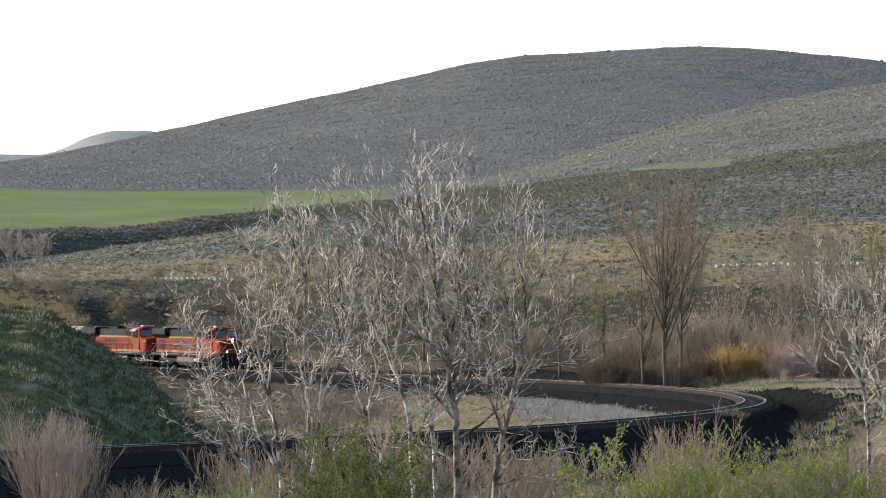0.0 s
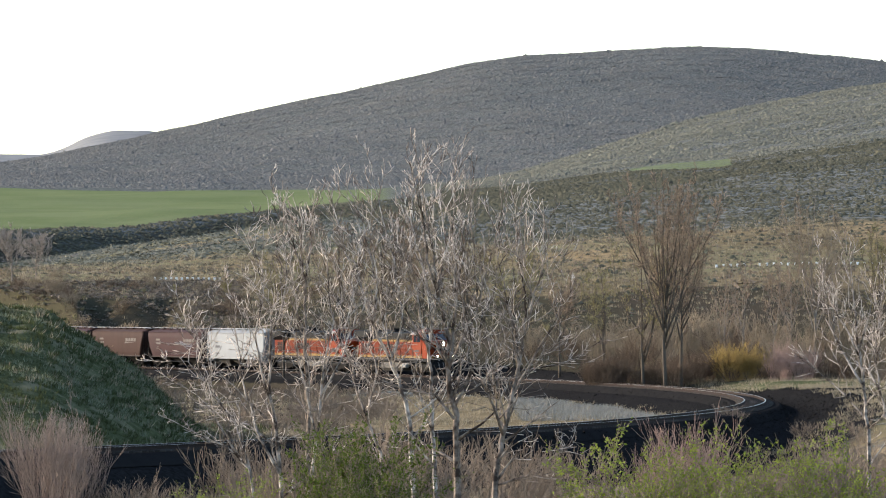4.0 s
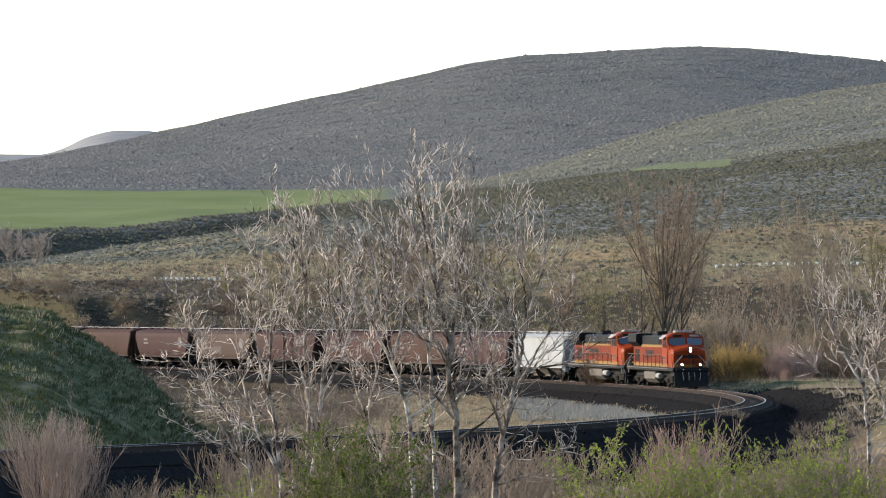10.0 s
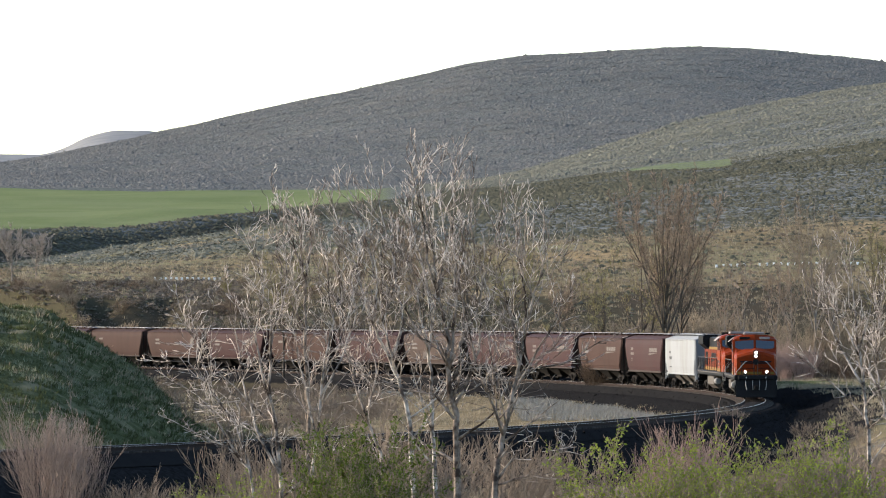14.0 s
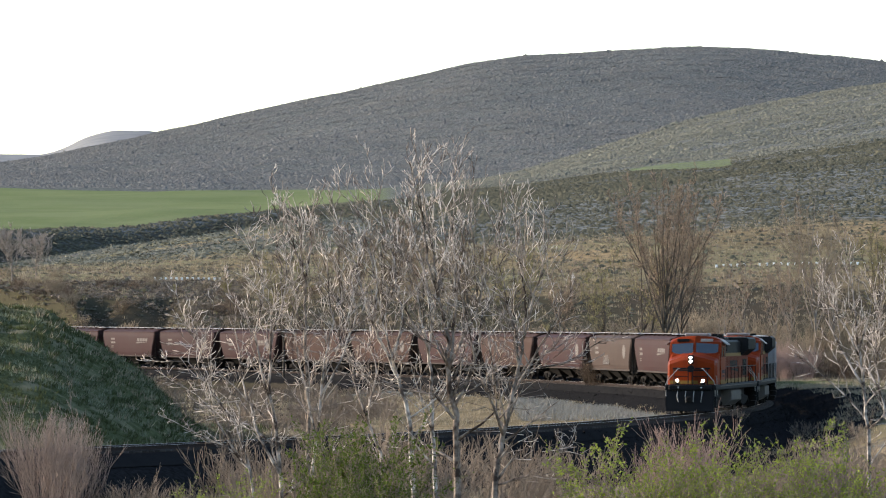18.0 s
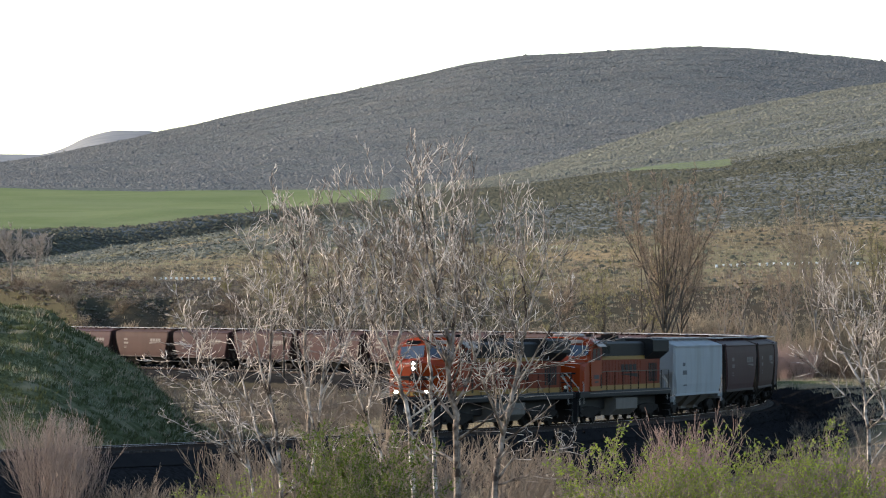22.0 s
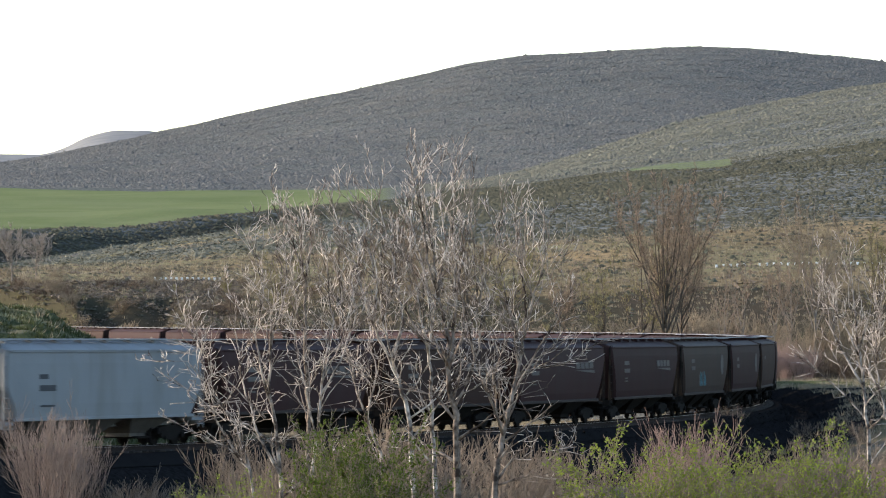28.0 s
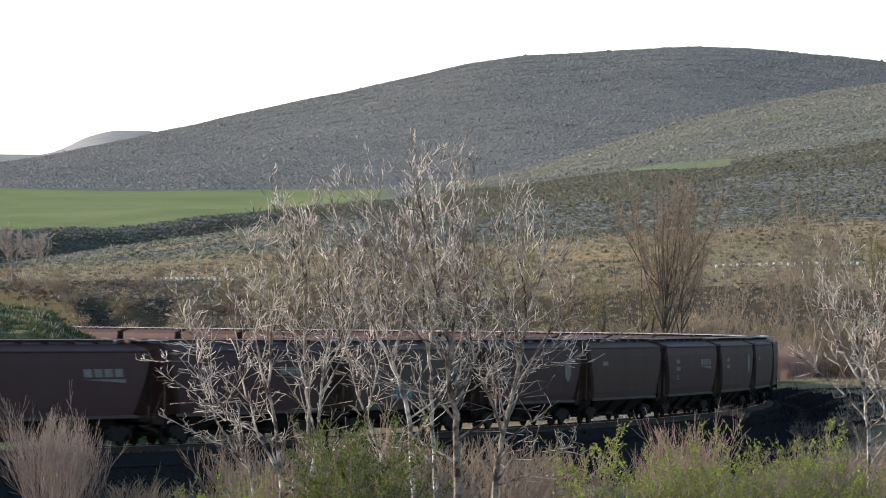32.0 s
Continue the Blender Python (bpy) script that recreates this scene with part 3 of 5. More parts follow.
def bare_tree(name, at, stems, seed, label, bark, twig, limbs=14, reach=2.6, kids=(5, 5), rise=0.25, angle=(28, 55), least=0.009, wild=0.28, lo=0.1, split=False, category="tree"):
    """A leafless tree: stems are (radius, points from its base), each a trunk of its own."""
    ob = tagged(new(name), label, category)
    ob.location = at
    g = Grower(seed, least, (3, 4, 5) if split else (1, 3, 5), (0.4, 0.8) if split else (0.32, 0.66))
    if split:
        for r, pts in list(stems):
            for k in range(1):
                j = g.rng.uniform(0.2, 0.56) * (len(pts) - 1)
                i = int(j)
                p = Vector(pts[i]).lerp(Vector(pts[i + 1]), j - i)
                top = Vector(pts[-1])
                h = (top.z - p.z) * g.rng.uniform(0.55, 0.95)
                a = g.rng.uniform(0, 6.28)
                w = g.rng.uniform(0.28, 0.5) * max(h, 1.5)
                e = p + Vector((w * math.cos(a), w * math.sin(a), h))
                m = p.lerp(e, 0.4) + Vector((0.12 * w * math.cos(a), 0.12 * w * math.sin(a), 0))
                stems = stems + [(r * 0.5, [tuple(p), tuple(m), tuple(e)])]
    for r, pts in stems:
        count = int(limbs * sum((Vector(q) - Vector(p)).length for p, q in zip(pts, pts[1:]))) if split else limbs
        fine, rr = g.stem(pts, r, count, reach, kids, rise, angle, wild, lo)
        part("trunk", Geo().tube(fine, rr, 7), bark, ob, smooth=True)
    if split:
        for pts, rr in g.limbs:
            part("limb", Geo().tube(pts, rr, 5), bark, ob, smooth=True)
    else:
        for pts, rr in g.limbs:
            g.thick += [(tuple(p), tuple(q), a, b) for p, q, a, b in zip(pts, pts[1:], rr, rr[1:])]
    tagged(part("branchwork", g.mesh("thick", "branchwork", bark, 3), bark, ob), kind="stuff")
    tagged(part("twig_crown", g.mesh("thin", "twig_crown", twig, 3), twig, ob, "fine bare twigs"), kind="stuff")
    return ob


def foot(x, y):
    return float(land([x], [y])[0][0])


def near_trees():
    barks = {"pale": (M_BARK, M_TWIG, "bare grey-barked alder with crooked twigs"), "white": (M_BARK_WHITE, M_TWIG, "bare white-barked alder with crooked twigs"), "dark": (M_BARK_DARK, M_TWIG, "bare alder with a dark trunk and pale twigs")}
    # each: place, seed, bark, limbs a metre, reach, and stems as radius and points (offset from the place, height over the rails)
    rows = [
        (0.51, 150, 11, "dark", 2.6, 1.7, [
            (0.17, [(0.00, 0.0, -0.26), (-0.09, 0.0, 1.59), (-0.12, 0.0, 2.74), (-0.30, 0.0, 3.53), (-0.42, 0.0, 4.41), (-0.35, 0.0, 5.12), (-0.62, 0.0, 6.35), (-0.76, 0.0, 7.41), (-0.90, 0.0, 8.29), (-1.14, 0.0, 9.88), (-1.41, 0.0, 11.29)]),
            (0.09, [(-0.35, 0.0, 4.24), (-0.21, 0.1, 5.12), (-0.12, 0.3, 6.18), (-0.12, 0.5, 7.41), (-0.23, 0.6, 8.64), (-0.12, 0.8, 9.88), (-0.18, 0.9, 10.67)]),
            (0.07, [(-0.14, -0.0, 3.00), (0.23, -0.1, 3.71), (0.58, -0.3, 4.77), (0.69, -0.5, 6.00), (0.44, -0.6, 7.41), (0.51, -0.8, 8.64), (0.23, -0.9, 9.70)]),
            (0.07, [(-0.42, 0.0, 4.41), (-0.72, 0.3, 4.94), (-1.20, 0.5, 5.12), (-1.71, 0.8, 6.09), (-2.17, 1.0, 6.88), (-2.55, 1.3, 7.94)]),
            (0.07, [(-0.65, -0.0, 6.44), (-0.99, -0.3, 7.59), (-1.09, -0.6, 8.64), (-1.22, -0.9, 9.61), (-1.53, -1.2, 10.58)]),
            (0.05, [(-0.12, 0.0, 2.56), (-0.76, 0.1, 3.36), (-1.64, 0.3, 3.53), (-2.70, 0.4, 3.92), (-3.54, 0.6, 4.41)])]),
        (-0.16, 152, 12, "white", 2.6, 1.5, [
            (0.11, [(-0.00, 0.0, -0.34), (-0.09, 0.0, 1.54), (-0.18, 0.0, 2.61), (-0.22, 0.0, 3.68), (-0.27, 0.0, 4.75), (-0.20, 0.0, 5.82), (-0.45, 0.0, 7.25), (-0.72, 0.0, 8.15), (-0.86, 0.0, 9.04), (-0.75, 0.0, 10.11), (-0.27, 0.0, 10.65)]),
            (0.06, [(-0.20, 0.0, 5.82), (0.09, 0.2, 7.25), (0.27, 0.5, 8.32), (0.05, 0.7, 9.57), (0.09, 0.9, 10.47)])]),
        (-0.82, 151, 13, "white", 2.6, 1.7, [
            (0.12, [(0.00, 0.0, -0.21), (-0.17, 0.0, 2.10), (-0.39, 0.0, 3.16), (-0.58, 0.0, 3.87), (-0.85, 0.0, 4.40), (-1.17, 0.0, 5.11), (-1.45, 0.0, 5.82), (-1.70, 0.0, 6.62), (-1.91, 0.0, 7.42), (-2.25, 0.0, 7.78), (-2.34, 0.0, 8.40), (-2.62, 0.0, 9.20)]),
            (0.07, [(-0.85, 0.0, 4.40), (-0.39, 0.1, 5.65), (-0.63, 0.3, 6.53), (-0.74, 0.4, 7.60), (-0.94, 0.5, 8.31), (-1.10, 0.6, 9.11), (-1.34, 0.8, 9.90), (-1.47, 0.9, 10.70)]),
            (0.06, [(-1.38, -0.0, 5.56), (-1.24, -0.2, 6.89), (-1.52, -0.5, 7.95), (-1.74, -0.7, 9.02), (-2.16, -0.9, 9.82)])]),
        (1.53, 148, 14, "dark", 2.5, 1.7, [
            (0.15, [(0.00, 0.0, -0.18), (0.07, 0.0, 0.95), (0.23, 0.0, 1.65), (0.38, 0.0, 2.43), (0.54, 0.0, 3.13), (0.71, 0.0, 3.91), (0.87, 0.0, 4.61), (0.97, 0.0, 5.30), (1.01, 0.0, 6.17), (0.90, 0.0, 7.21), (0.75, 0.0, 8.26), (0.70, 0.0, 9.13)]),
            (0.07, [(0.38, 0.0, 2.26), (0.14, 0.1, 2.78), (0.10, 0.3, 3.39), (-0.02, 0.5, 4.26), (-0.10, 0.6, 5.13), (-0.35, 0.8, 6.17), (-0.38, 0.9, 7.39)]),
            (0.07, [(0.57, -0.0, 3.25), (0.97, -0.2, 4.08), (1.57, -0.5, 5.13), (2.05, -0.7, 5.82), (2.49, -0.9, 6.87)]),
            (0.06, [(0.71, 0.0, 3.94), (1.27, 0.3, 4.22), (2.23, 0.7, 4.34), (2.92, 1.0, 4.78), (3.48, 1.3, 5.13)]),
            (0.06, [(0.94, -0.0, 5.13), (1.27, -0.4, 6.52), (1.64, -0.8, 7.74), (1.77, -1.2, 9.04)]),
            (0.06, [(0.78, 0.0, 4.26), (0.70, 0.1, 5.30), (0.42, 0.3, 6.52), (0.14, 0.4, 7.56), (0.00, 0.6, 8.78)]),
            (0.04, [(0.10, -0.0, 0.61), (1.01, -0.2, 0.92), (1.70, -0.4, 1.39), (2.23, -0.6, 2.00)])]),
        (-4.92, 150, 15, "pale", 2.4, 1.5, [
            (0.11, [(0.00, 0.0, -0.17), (-0.14, 0.0, 0.71), (-0.33, 0.0, 2.47), (-0.49, 0.0, 3.71), (-0.44, 0.0, 5.12), (-0.10, 0.0, 6.09), (0.06, 0.0, 7.23), (-0.09, 0.0, 8.11)]),
            (0.07, [(-0.19, 0.0, 0.92), (-0.88, 0.1, 2.21), (-1.13, 0.3, 3.09), (-1.39, 0.5, 3.90), (-1.48, 0.6, 4.91), (-1.69, 0.8, 5.89), (-1.92, 0.9, 7.41)]),
            (0.06, [(-0.40, -0.0, 3.00), (-0.76, -0.2, 4.24), (-0.93, -0.4, 5.29), (-0.61, -0.5, 6.53), (-0.93, -0.7, 7.76), (-1.41, -0.9, 8.64)]),
            (0.05, [(-0.33, 0.0, 1.77), (-1.14, 0.3, 2.44), (-1.99, 0.7, 2.62), (-2.82, 1.0, 3.36), (-3.68, 1.3, 3.92)]),
            (0.04, [(-0.61, -0.0, 2.65), (-1.50, -0.3, 3.53), (-2.34, -0.6, 4.41), (-2.91, -0.9, 5.29), (-3.29, -1.2, 6.35)])]),
        (-4.28, 151, 16, "dark", 2.6, 1.4, [
            (0.10, [(0.00, 0.0, -0.21), (0.06, 0.0, 2.90), (-0.03, 0.0, 4.40), (-0.05, 0.0, 5.82), (-0.07, 0.0, 6.89), (-0.14, 0.0, 7.78), (-0.28, 0.0, 8.66), (-0.62, 0.0, 9.20), (-1.11, 0.0, 9.76)]),
            (0.06, [(-0.07, 0.0, 6.53), (0.09, 0.3, 7.78), (0.13, 0.6, 8.75), (0.23, 0.9, 9.55)]),
            (0.05, [(-0.07, -0.0, 7.07), (-0.40, -0.3, 8.13), (-0.67, -0.6, 8.66), (-0.90, -0.9, 8.93)])]),
        (-4.41, 149, 17, "pale", 2.6, 1.5, [
            (0.09, [(-0.00, 0.0, -0.13), (0.49, 0.0, 1.80), (0.59, 0.0, 3.37), (0.75, 0.0, 4.42), (1.01, 0.0, 5.65), (0.87, 0.0, 6.87), (0.77, 0.0, 7.92)]),
            (0.06, [(0.59, 0.0, 3.37), (1.26, 0.2, 4.42), (1.57, 0.5, 5.47), (1.89, 0.7, 6.52), (1.64, 0.9, 7.57)]),
            (0.05, [(0.49, -0.0, 1.97), (0.24, -0.2, 3.37), (-0.04, -0.5, 4.42), (-0.21, -0.7, 5.65), (0.10, -0.9, 6.52)])]),
        (-5.42, 147, 18, "pale", 2.4, 1.4, [
            (0.07, [(-0.00, 0.0, -0.14), (-0.52, 0.0, 1.16), (-1.18, 0.0, 1.85), (-2.04, 0.0, 2.19), (-2.94, 0.0, 2.68)]),
            (0.05, [(-0.44, 0.0, 0.99), (-0.95, 0.2, 2.54), (-1.73, 0.5, 3.58), (-2.42, 0.7, 4.44), (-3.49, 0.9, 4.44)]),
            (0.05, [(-0.87, -0.0, 1.59), (-1.56, -0.3, 2.71), (-2.04, -0.6, 4.09), (-1.90, -0.9, 5.30)])]),
        (-1.69, 153, 21, "pale", 2.4, 1.4, [
            (0.08, [(-0.00, 0.0, -0.38), (-0.32, 0.0, 1.51), (-0.90, 0.0, 2.95), (-1.22, 0.0, 4.21), (-1.62, 0.0, 5.28), (-1.51, 0.0, 6.54), (-1.80, 0.0, 7.44)]),
            (0.05, [(-0.72, 0.0, 2.59), (-0.40, 0.3, 4.03), (-0.72, 0.6, 5.11), (-0.50, 0.9, 6.18)])]),
        (14.09, 158, 19, "pale", 2.2, 1.5, [
            (0.10, [(0.00, 0.0, -0.58), (-0.13, 0.0, 2.11), (-0.28, 0.0, 3.41), (-0.37, 0.0, 4.34), (-0.52, 0.0, 5.27), (-0.57, 0.0, 6.38), (-0.74, 0.0, 7.50), (-0.83, 0.0, 8.52)]),
            (0.06, [(-0.31, 0.0, 3.60), (-0.98, 0.3, 4.71), (-1.50, 0.6, 5.83), (-1.63, 0.9, 6.94)]),
            (0.05, [(-0.41, -0.0, 4.71), (-0.04, -0.5, 6.20), (0.17, -0.9, 7.50)]),
            (0.04, [(-0.17, 0.0, 2.39), (-0.80, 0.4, 3.23), (-1.69, 0.9, 3.97), (-1.91, 1.3, 4.71)])]),
        (14.97, 160, 20, "pale", 2.2, 1.5, [
            (0.07, [(-0.00, 0.0, -0.66), (-0.12, 0.0, 2.07), (-0.46, 0.0, 3.38), (-0.61, 0.0, 4.70), (-0.38, 0.0, 5.83), (-0.27, 0.0, 7.33)]),
            (0.05, [(-0.46, 0.0, 3.38), (-0.94, 0.5, 4.32), (-0.66, 0.9, 5.26)])]),
    ]
    for x, y, seed, bark, density, reach, stems in rows:
        z = foot(x, y)
        trunk, twig, label = barks[bark]
        st = []
        for k, (r, pts) in enumerate(stems):
            pts = [(a, b, c - z) for a, b, c in pts]
            if k == 0:
                pts[0] = (pts[0][0], 0, -0.25)
            st.append((r * 0.76, pts))
        bare_tree("alder", (x, y, z), st, seed, label, trunk, twig, density * 0.68, reach * 1.15, (2, 4), 0.13, (24, 54), 0.0098, 0.24, 0.08, True)


near_trees()


def far_trees():
    """Tall cottonwoods and thin grey trees on the far side of the line."""
    def fan(h, n, spread, seed, r):
        rng = random.Random(seed)
        out = [(r, [(0, 0, -0.3), (rng.uniform(-.2, .2), 0, h * 0.3), (rng.uniform(-.4, .4), 0, h * 0.65), (rng.uniform(-.5, .5), 0, h)])]
        for k in range(n):
            a = rng.uniform(0, 2 * math.pi)
            w = spread * rng.uniform(0.5, 1)
            lo = h * rng.uniform(0.2, 0.5)
            c, s = math.cos(a), math.sin(a)
            up = h - lo
            out.append((r * 0.5, [(0, 0, lo), (w * 0.4 * c, w * 0.4 * s, lo + up * 0.2), (w * 0.85 * c, w * 0.85 * s, lo + up * 0.55), (w * c, w * s, h * rng.uniform(0.82, 1.0))]))
        return out
    brown, olive, pale = "tall bare cottonwood with a brown fanned crown", "bare cottonwood with olive budding twigs", "pale bare poplar with a wide tan crown"
    rows = [
        ("cottonwood", 20.0, 432, 31, 19.6, 18, 5.0, 0.21, M_BARK_GREY, M_TWIG_CROWN, brown, 13, 3.6),
        ("cottonwood", 18.2, 436, 32, 13.5, 6, 3.2, 0.17, M_BARK_GREY, M_TWIG_OLIVE, olive, 11, 3.0),
        ("cottonwood", 21.6, 437, 33, 15.0, 7, 3.0, 0.19, M_BARK_GREY, M_TWIG_CROWN, brown, 11, 2.8),
        ("poplar", 26.6, 455, 34, 10.5, 4, 1.6, 0.11, M_BARK_TAN, M_TWIG_CROWN, "slender bare tan poplar in the brush", 8, 1.8),
        ("poplar", 28.8, 462, 35, 11.5, 4, 1.7, 0.12, M_BARK_TAN, M_TWIG_CROWN, "slender bare tan poplar in the brush", 8, 1.8),
        ("poplar", 31.6, 458, 36, 10.5, 3, 1.7, 0.11, M_BARK_TAN, M_TWIG_CROWN, "slender bare tan poplar in the brush", 8, 1.8),
        ("poplar", 36.3, 470, 37, 17.3, 9, 3.4, 0.17, M_BARK_TAN, M_TWIG_TAN, pale, 12, 3.0),
        ("poplar", 38.6, 476, 38, 13.0, 6, 2.8, 0.15, M_BARK_TAN, M_TWIG_TAN, pale, 11, 2.6),
        ("poplar", 33.8, 466, 51, 11.0, 6, 2.6, 0.13, M_BARK_TAN, M_TWIG_CROWN, pale, 11, 2.4),
        ("poplar", -56.6, 632, 39, 7.4, 9, 3.0, 0.14, M_BARK_TAN, M_TWIG_PALE, "pale bare poplar behind the green hill", 12, 2.6),
        ("poplar", -54.2, 640, 40, 6.2, 7, 2.4, 0.12, M_BARK_TAN, M_TWIG_PALE, "pale bare poplar behind the green hill", 12, 2.4),
        ("cottonwood", -17.2, 520, 41, 14.0, 6, 3.0, 0.15, M_BARK_GREY, M_TWIG_OLIVE, olive, 11, 2.8),
        ("cottonwood", -11.0, 524, 42, 15.5, 9, 4.2, 0.17, M_BARK_GREY, M_TWIG_CROWN, brown, 12, 3.2),
        ("cottonwood", -6.6, 520, 46, 16.0, 9, 4.4, 0.17, M_BARK_GREY, M_TWIG_BROWN, brown, 12, 3.2),
        ("cottonwood", -2.0, 508, 47, 14.5, 9, 4.2, 0.16, M_BARK_GREY, M_TWIG_CROWN, brown, 12, 3.2),
        ("cottonwood", 2.6, 500, 48, 13.5, 8, 3.8, 0.16, M_BARK_GREY, M_TWIG_BROWN, brown, 12, 3.0),
        ("cottonwood", 7.2, 486, 43, 12.0, 7, 3.2, 0.15, M_BARK_GREY, M_TWIG_OLIVE, olive, 11, 2.8),
        ("cottonwood", 11.4, 470, 44, 10.5, 6, 2.8, 0.14, M_BARK_GREY, M_TWIG_CROWN, "bare brown cottonwood beside the line", 10, 2.6),
        ("cottonwood", 15.4, 458, 49, 11.0, 5, 2.4, 0.14, M_BARK_GREY, M_TWIG_OLIVE, olive, 10, 2.4),
        ("cottonwood", 43.6, 480, 45, 14.5, 7, 2.6, 0.16, M_BARK_GREY, M_TWIG_OLIVE, "cottonwood coming into yellow-green bud", 11, 2.8),
    ]
    for name, x, y, seed, h, n, spread, r, bark, twig, label, limbs, reach in rows:
        bare_tree(name, (x, y, foot(x, y)), fan(h, n, spread, seed, r), seed, label, bark, twig, limbs, reach * 0.85, (6, 4), 0.16, (24, 58), 0.0135, 0.3, 0.32)


far_trees()


def shrub_kind(name, seed, h, spread, stems, twig, label, kids=(5, 3), least=0.008, category="shrub", lean=0.5):
    """A leafless many-stemmed shrub at the origin, to be copied."""
    g = Grower(seed, least, (1, 3, 4) if least > 0.01 else (2, 3, 4))
    rng = g.rng
    ob = tagged(new(name), label, category)
    for k in range(stems):
        a, w = rng.uniform(0, 2 * math.pi), spread * math.sqrt(rng.random())
        p = Vector((0.45 * w * math.cos(a), 0.45 * w * math.sin(a), -0.1))
        d = Vector((lean * w / spread * math.cos(a), lean * w / spread * math.sin(a), 1)).normalized()
        g.limb(p, d, h * rng.uniform(0.65, 1.05), 0.013 + 0.012 * rng.random(), len(kids), kids, 0.16, 0.17, 0.018, 0.3, (12, 32))
    for nm, which in (("stem_mass", "thick"), ("twig_crown", "thin")):
        tagged(part(nm, g.mesh(which, nm, twig, 3), twig, ob), kind="stuff")
    return ob


def put(ob, x, y, turn, size=1.0, tall=1.0, first=False):
    m = Matrix.LocRotScale((x, y, foot(x, y)), Euler((0, 0, turn)), (size, size, size * tall))
    if first:
        ob.matrix_basis = m
        return ob
    return copy_thing(ob, m)


def spread_out(kinds, spots, seed, group):
    """Copies of the kinds at the spots (x, y, size, tall)."""
    rng = random.Random(seed)
    used = set()
    for k, (x, y, size, tall) in enumerate(spots):
        ob = kinds[k % len(kinds)]
        tagged(ob, group=group)
        put(ob, x, y, rng.uniform(0, 6.28), size, tall, ob.name not in used)
        used.add(ob.name)


def brush():
    rng = random.Random(8)
    tan = [shrub_kind("willow_shrub", 50 + i, 3.6, 1.6, 60, M_TWIG_WILLOW, "leafless tan willow shrub", (6, 4), 0.0065, "shrub", 0.75) for i in range(2)]
    spread_out(tan, [(-13.2, 163, 0.72, 1.35), (-12.7, 165, 0.6, 1.35), (-13.8, 166, 0.66, 1.3)], 1, "tan willow shrubs")
    red = [shrub_kind("red_willow", 54, 3.3, 1.35, 64, M_TWIG_RED, "leafless reddish willow shrub", (6, 4), 0.0065, "shrub", 0.6)]
    spread_out(red, [(7.6, 152, 0.72, 1.36), (8.1, 156, 0.62, 1.25), (7.0, 158, .56, 1.2), (29.6, 431, .75, .9), (30.8, 433, .85, .9), (32.0, 431, .8, .8), (33.0, 435, .9, .9), (31.3, 437, .95, 1.0)], 7, "red willow shrubs")
    grey = [shrub_kind("tangled_shrub", 60 + i, 3.0, 1.5, 22, M_TWIG_DULL, "leafless tangled grey-brown shrub", (5, 4), 0.0085, "shrub", 0.95) for i in range(3)]
    spots = [(rng.uniform(11.4, 17.0), rng.uniform(150, 178), rng.uniform(0.7, 1.0), 1.0) for _ in range(14)]
    spots += [(rng.uniform(13.0, 17.0), rng.uniform(162, 176), rng.uniform(0.75, 1.15), 1.0) for _ in range(14)]
    spots += [(rng.uniform(17, 31), rng.uniform(215, 300), rng.uniform(0.3, 0.6), 0.7) for _ in range(40)]
    spots += [(rng.uniform(-8, 5), rng.uniform(152, 180), rng.uniform(0.65, 1.2), 1.0) for _ in range(26)]
    spots += [(rng.uniform(-12, 13), rng.uniform(176, 200), rng.uniform(0.25, .5), 0.7) for _ in range(26)]
    spots += [(rng.uniform(-12.5, -4), rng.uniform(160, 196), rng.uniform(0.45, 0.8), 0.85) for _ in range(16)]
    spots += [(-23.4, 334, 1.0, 1.15), (-22.3, 338, 0.8, 1.1), (-24.2, 340, 0.9, 1.2)]
    spread_out(grey, spots, 2, "tangled shrubs")
    # weeds and low brush inside the curve
    low = [shrub_kind("low_brush", 64 + i, 2.0, 1.3, 20, M_TWIG_DULL, "low brown-grey leafless brush in dry grass", (5, 3), 0.017, "shrub", 0.9) for i in range(2)]
    spots = []
    while len(spots) < 46:
        x, y = rng.uniform(-16, 4), rng.uniform(250, 470)
        d, _, side = line_gap([x], [y])
        if side[0] > 7 and d[0] > 7:
            spots.append((x, y, rng.uniform(0.5, 1.0), rng.uniform(.6, 1)))
    while len(spots) < 90:
        x, y = rng.uniform(-34, -4), rng.uniform(430, 530)
        d, _, side = line_gap([x], [y])
        if side[0] > 4 and d[0] > 4:
            spots.append((x, y, rng.uniform(0.45, 0.85), rng.uniform(.6, 1)))
    while len(spots) < 135:
        x, y = rng.uniform(-17, -4), rng.uniform(290, 450)
        d, _, side = line_gap([x], [y])
        if side[0] > 6 and d[0] > 6:
            spots.append((x, y, rng.uniform(0.7, 1.3), rng.uniform(.7, 1.1)))
    spread_out(low, spots, 8, "low brush")
    # the thicket on the far side of the line
    far = [(M_TWIG_BROWN, "brown_thicket", "dense brown leafless thicket shrub", 2), (M_TWIG_OLIVE, "olive_thicket", "thicket shrub in olive bud", 1), (M_TWIG_TAN, "tan_thicket", "dense tan leafless thicket shrub", 1), (M_TWIG_DULL, "grey_thicket", "dense grey-brown leafless thicket shrub", 1)]
    kinds = []
    for m, name, label, n in far:
        kinds += [shrub_kind(name, 70 + len(kinds) + i, 4.6, 2.1, 30, m, label, (6, 4), 0.0155) for i in range(n)]
    spots = []
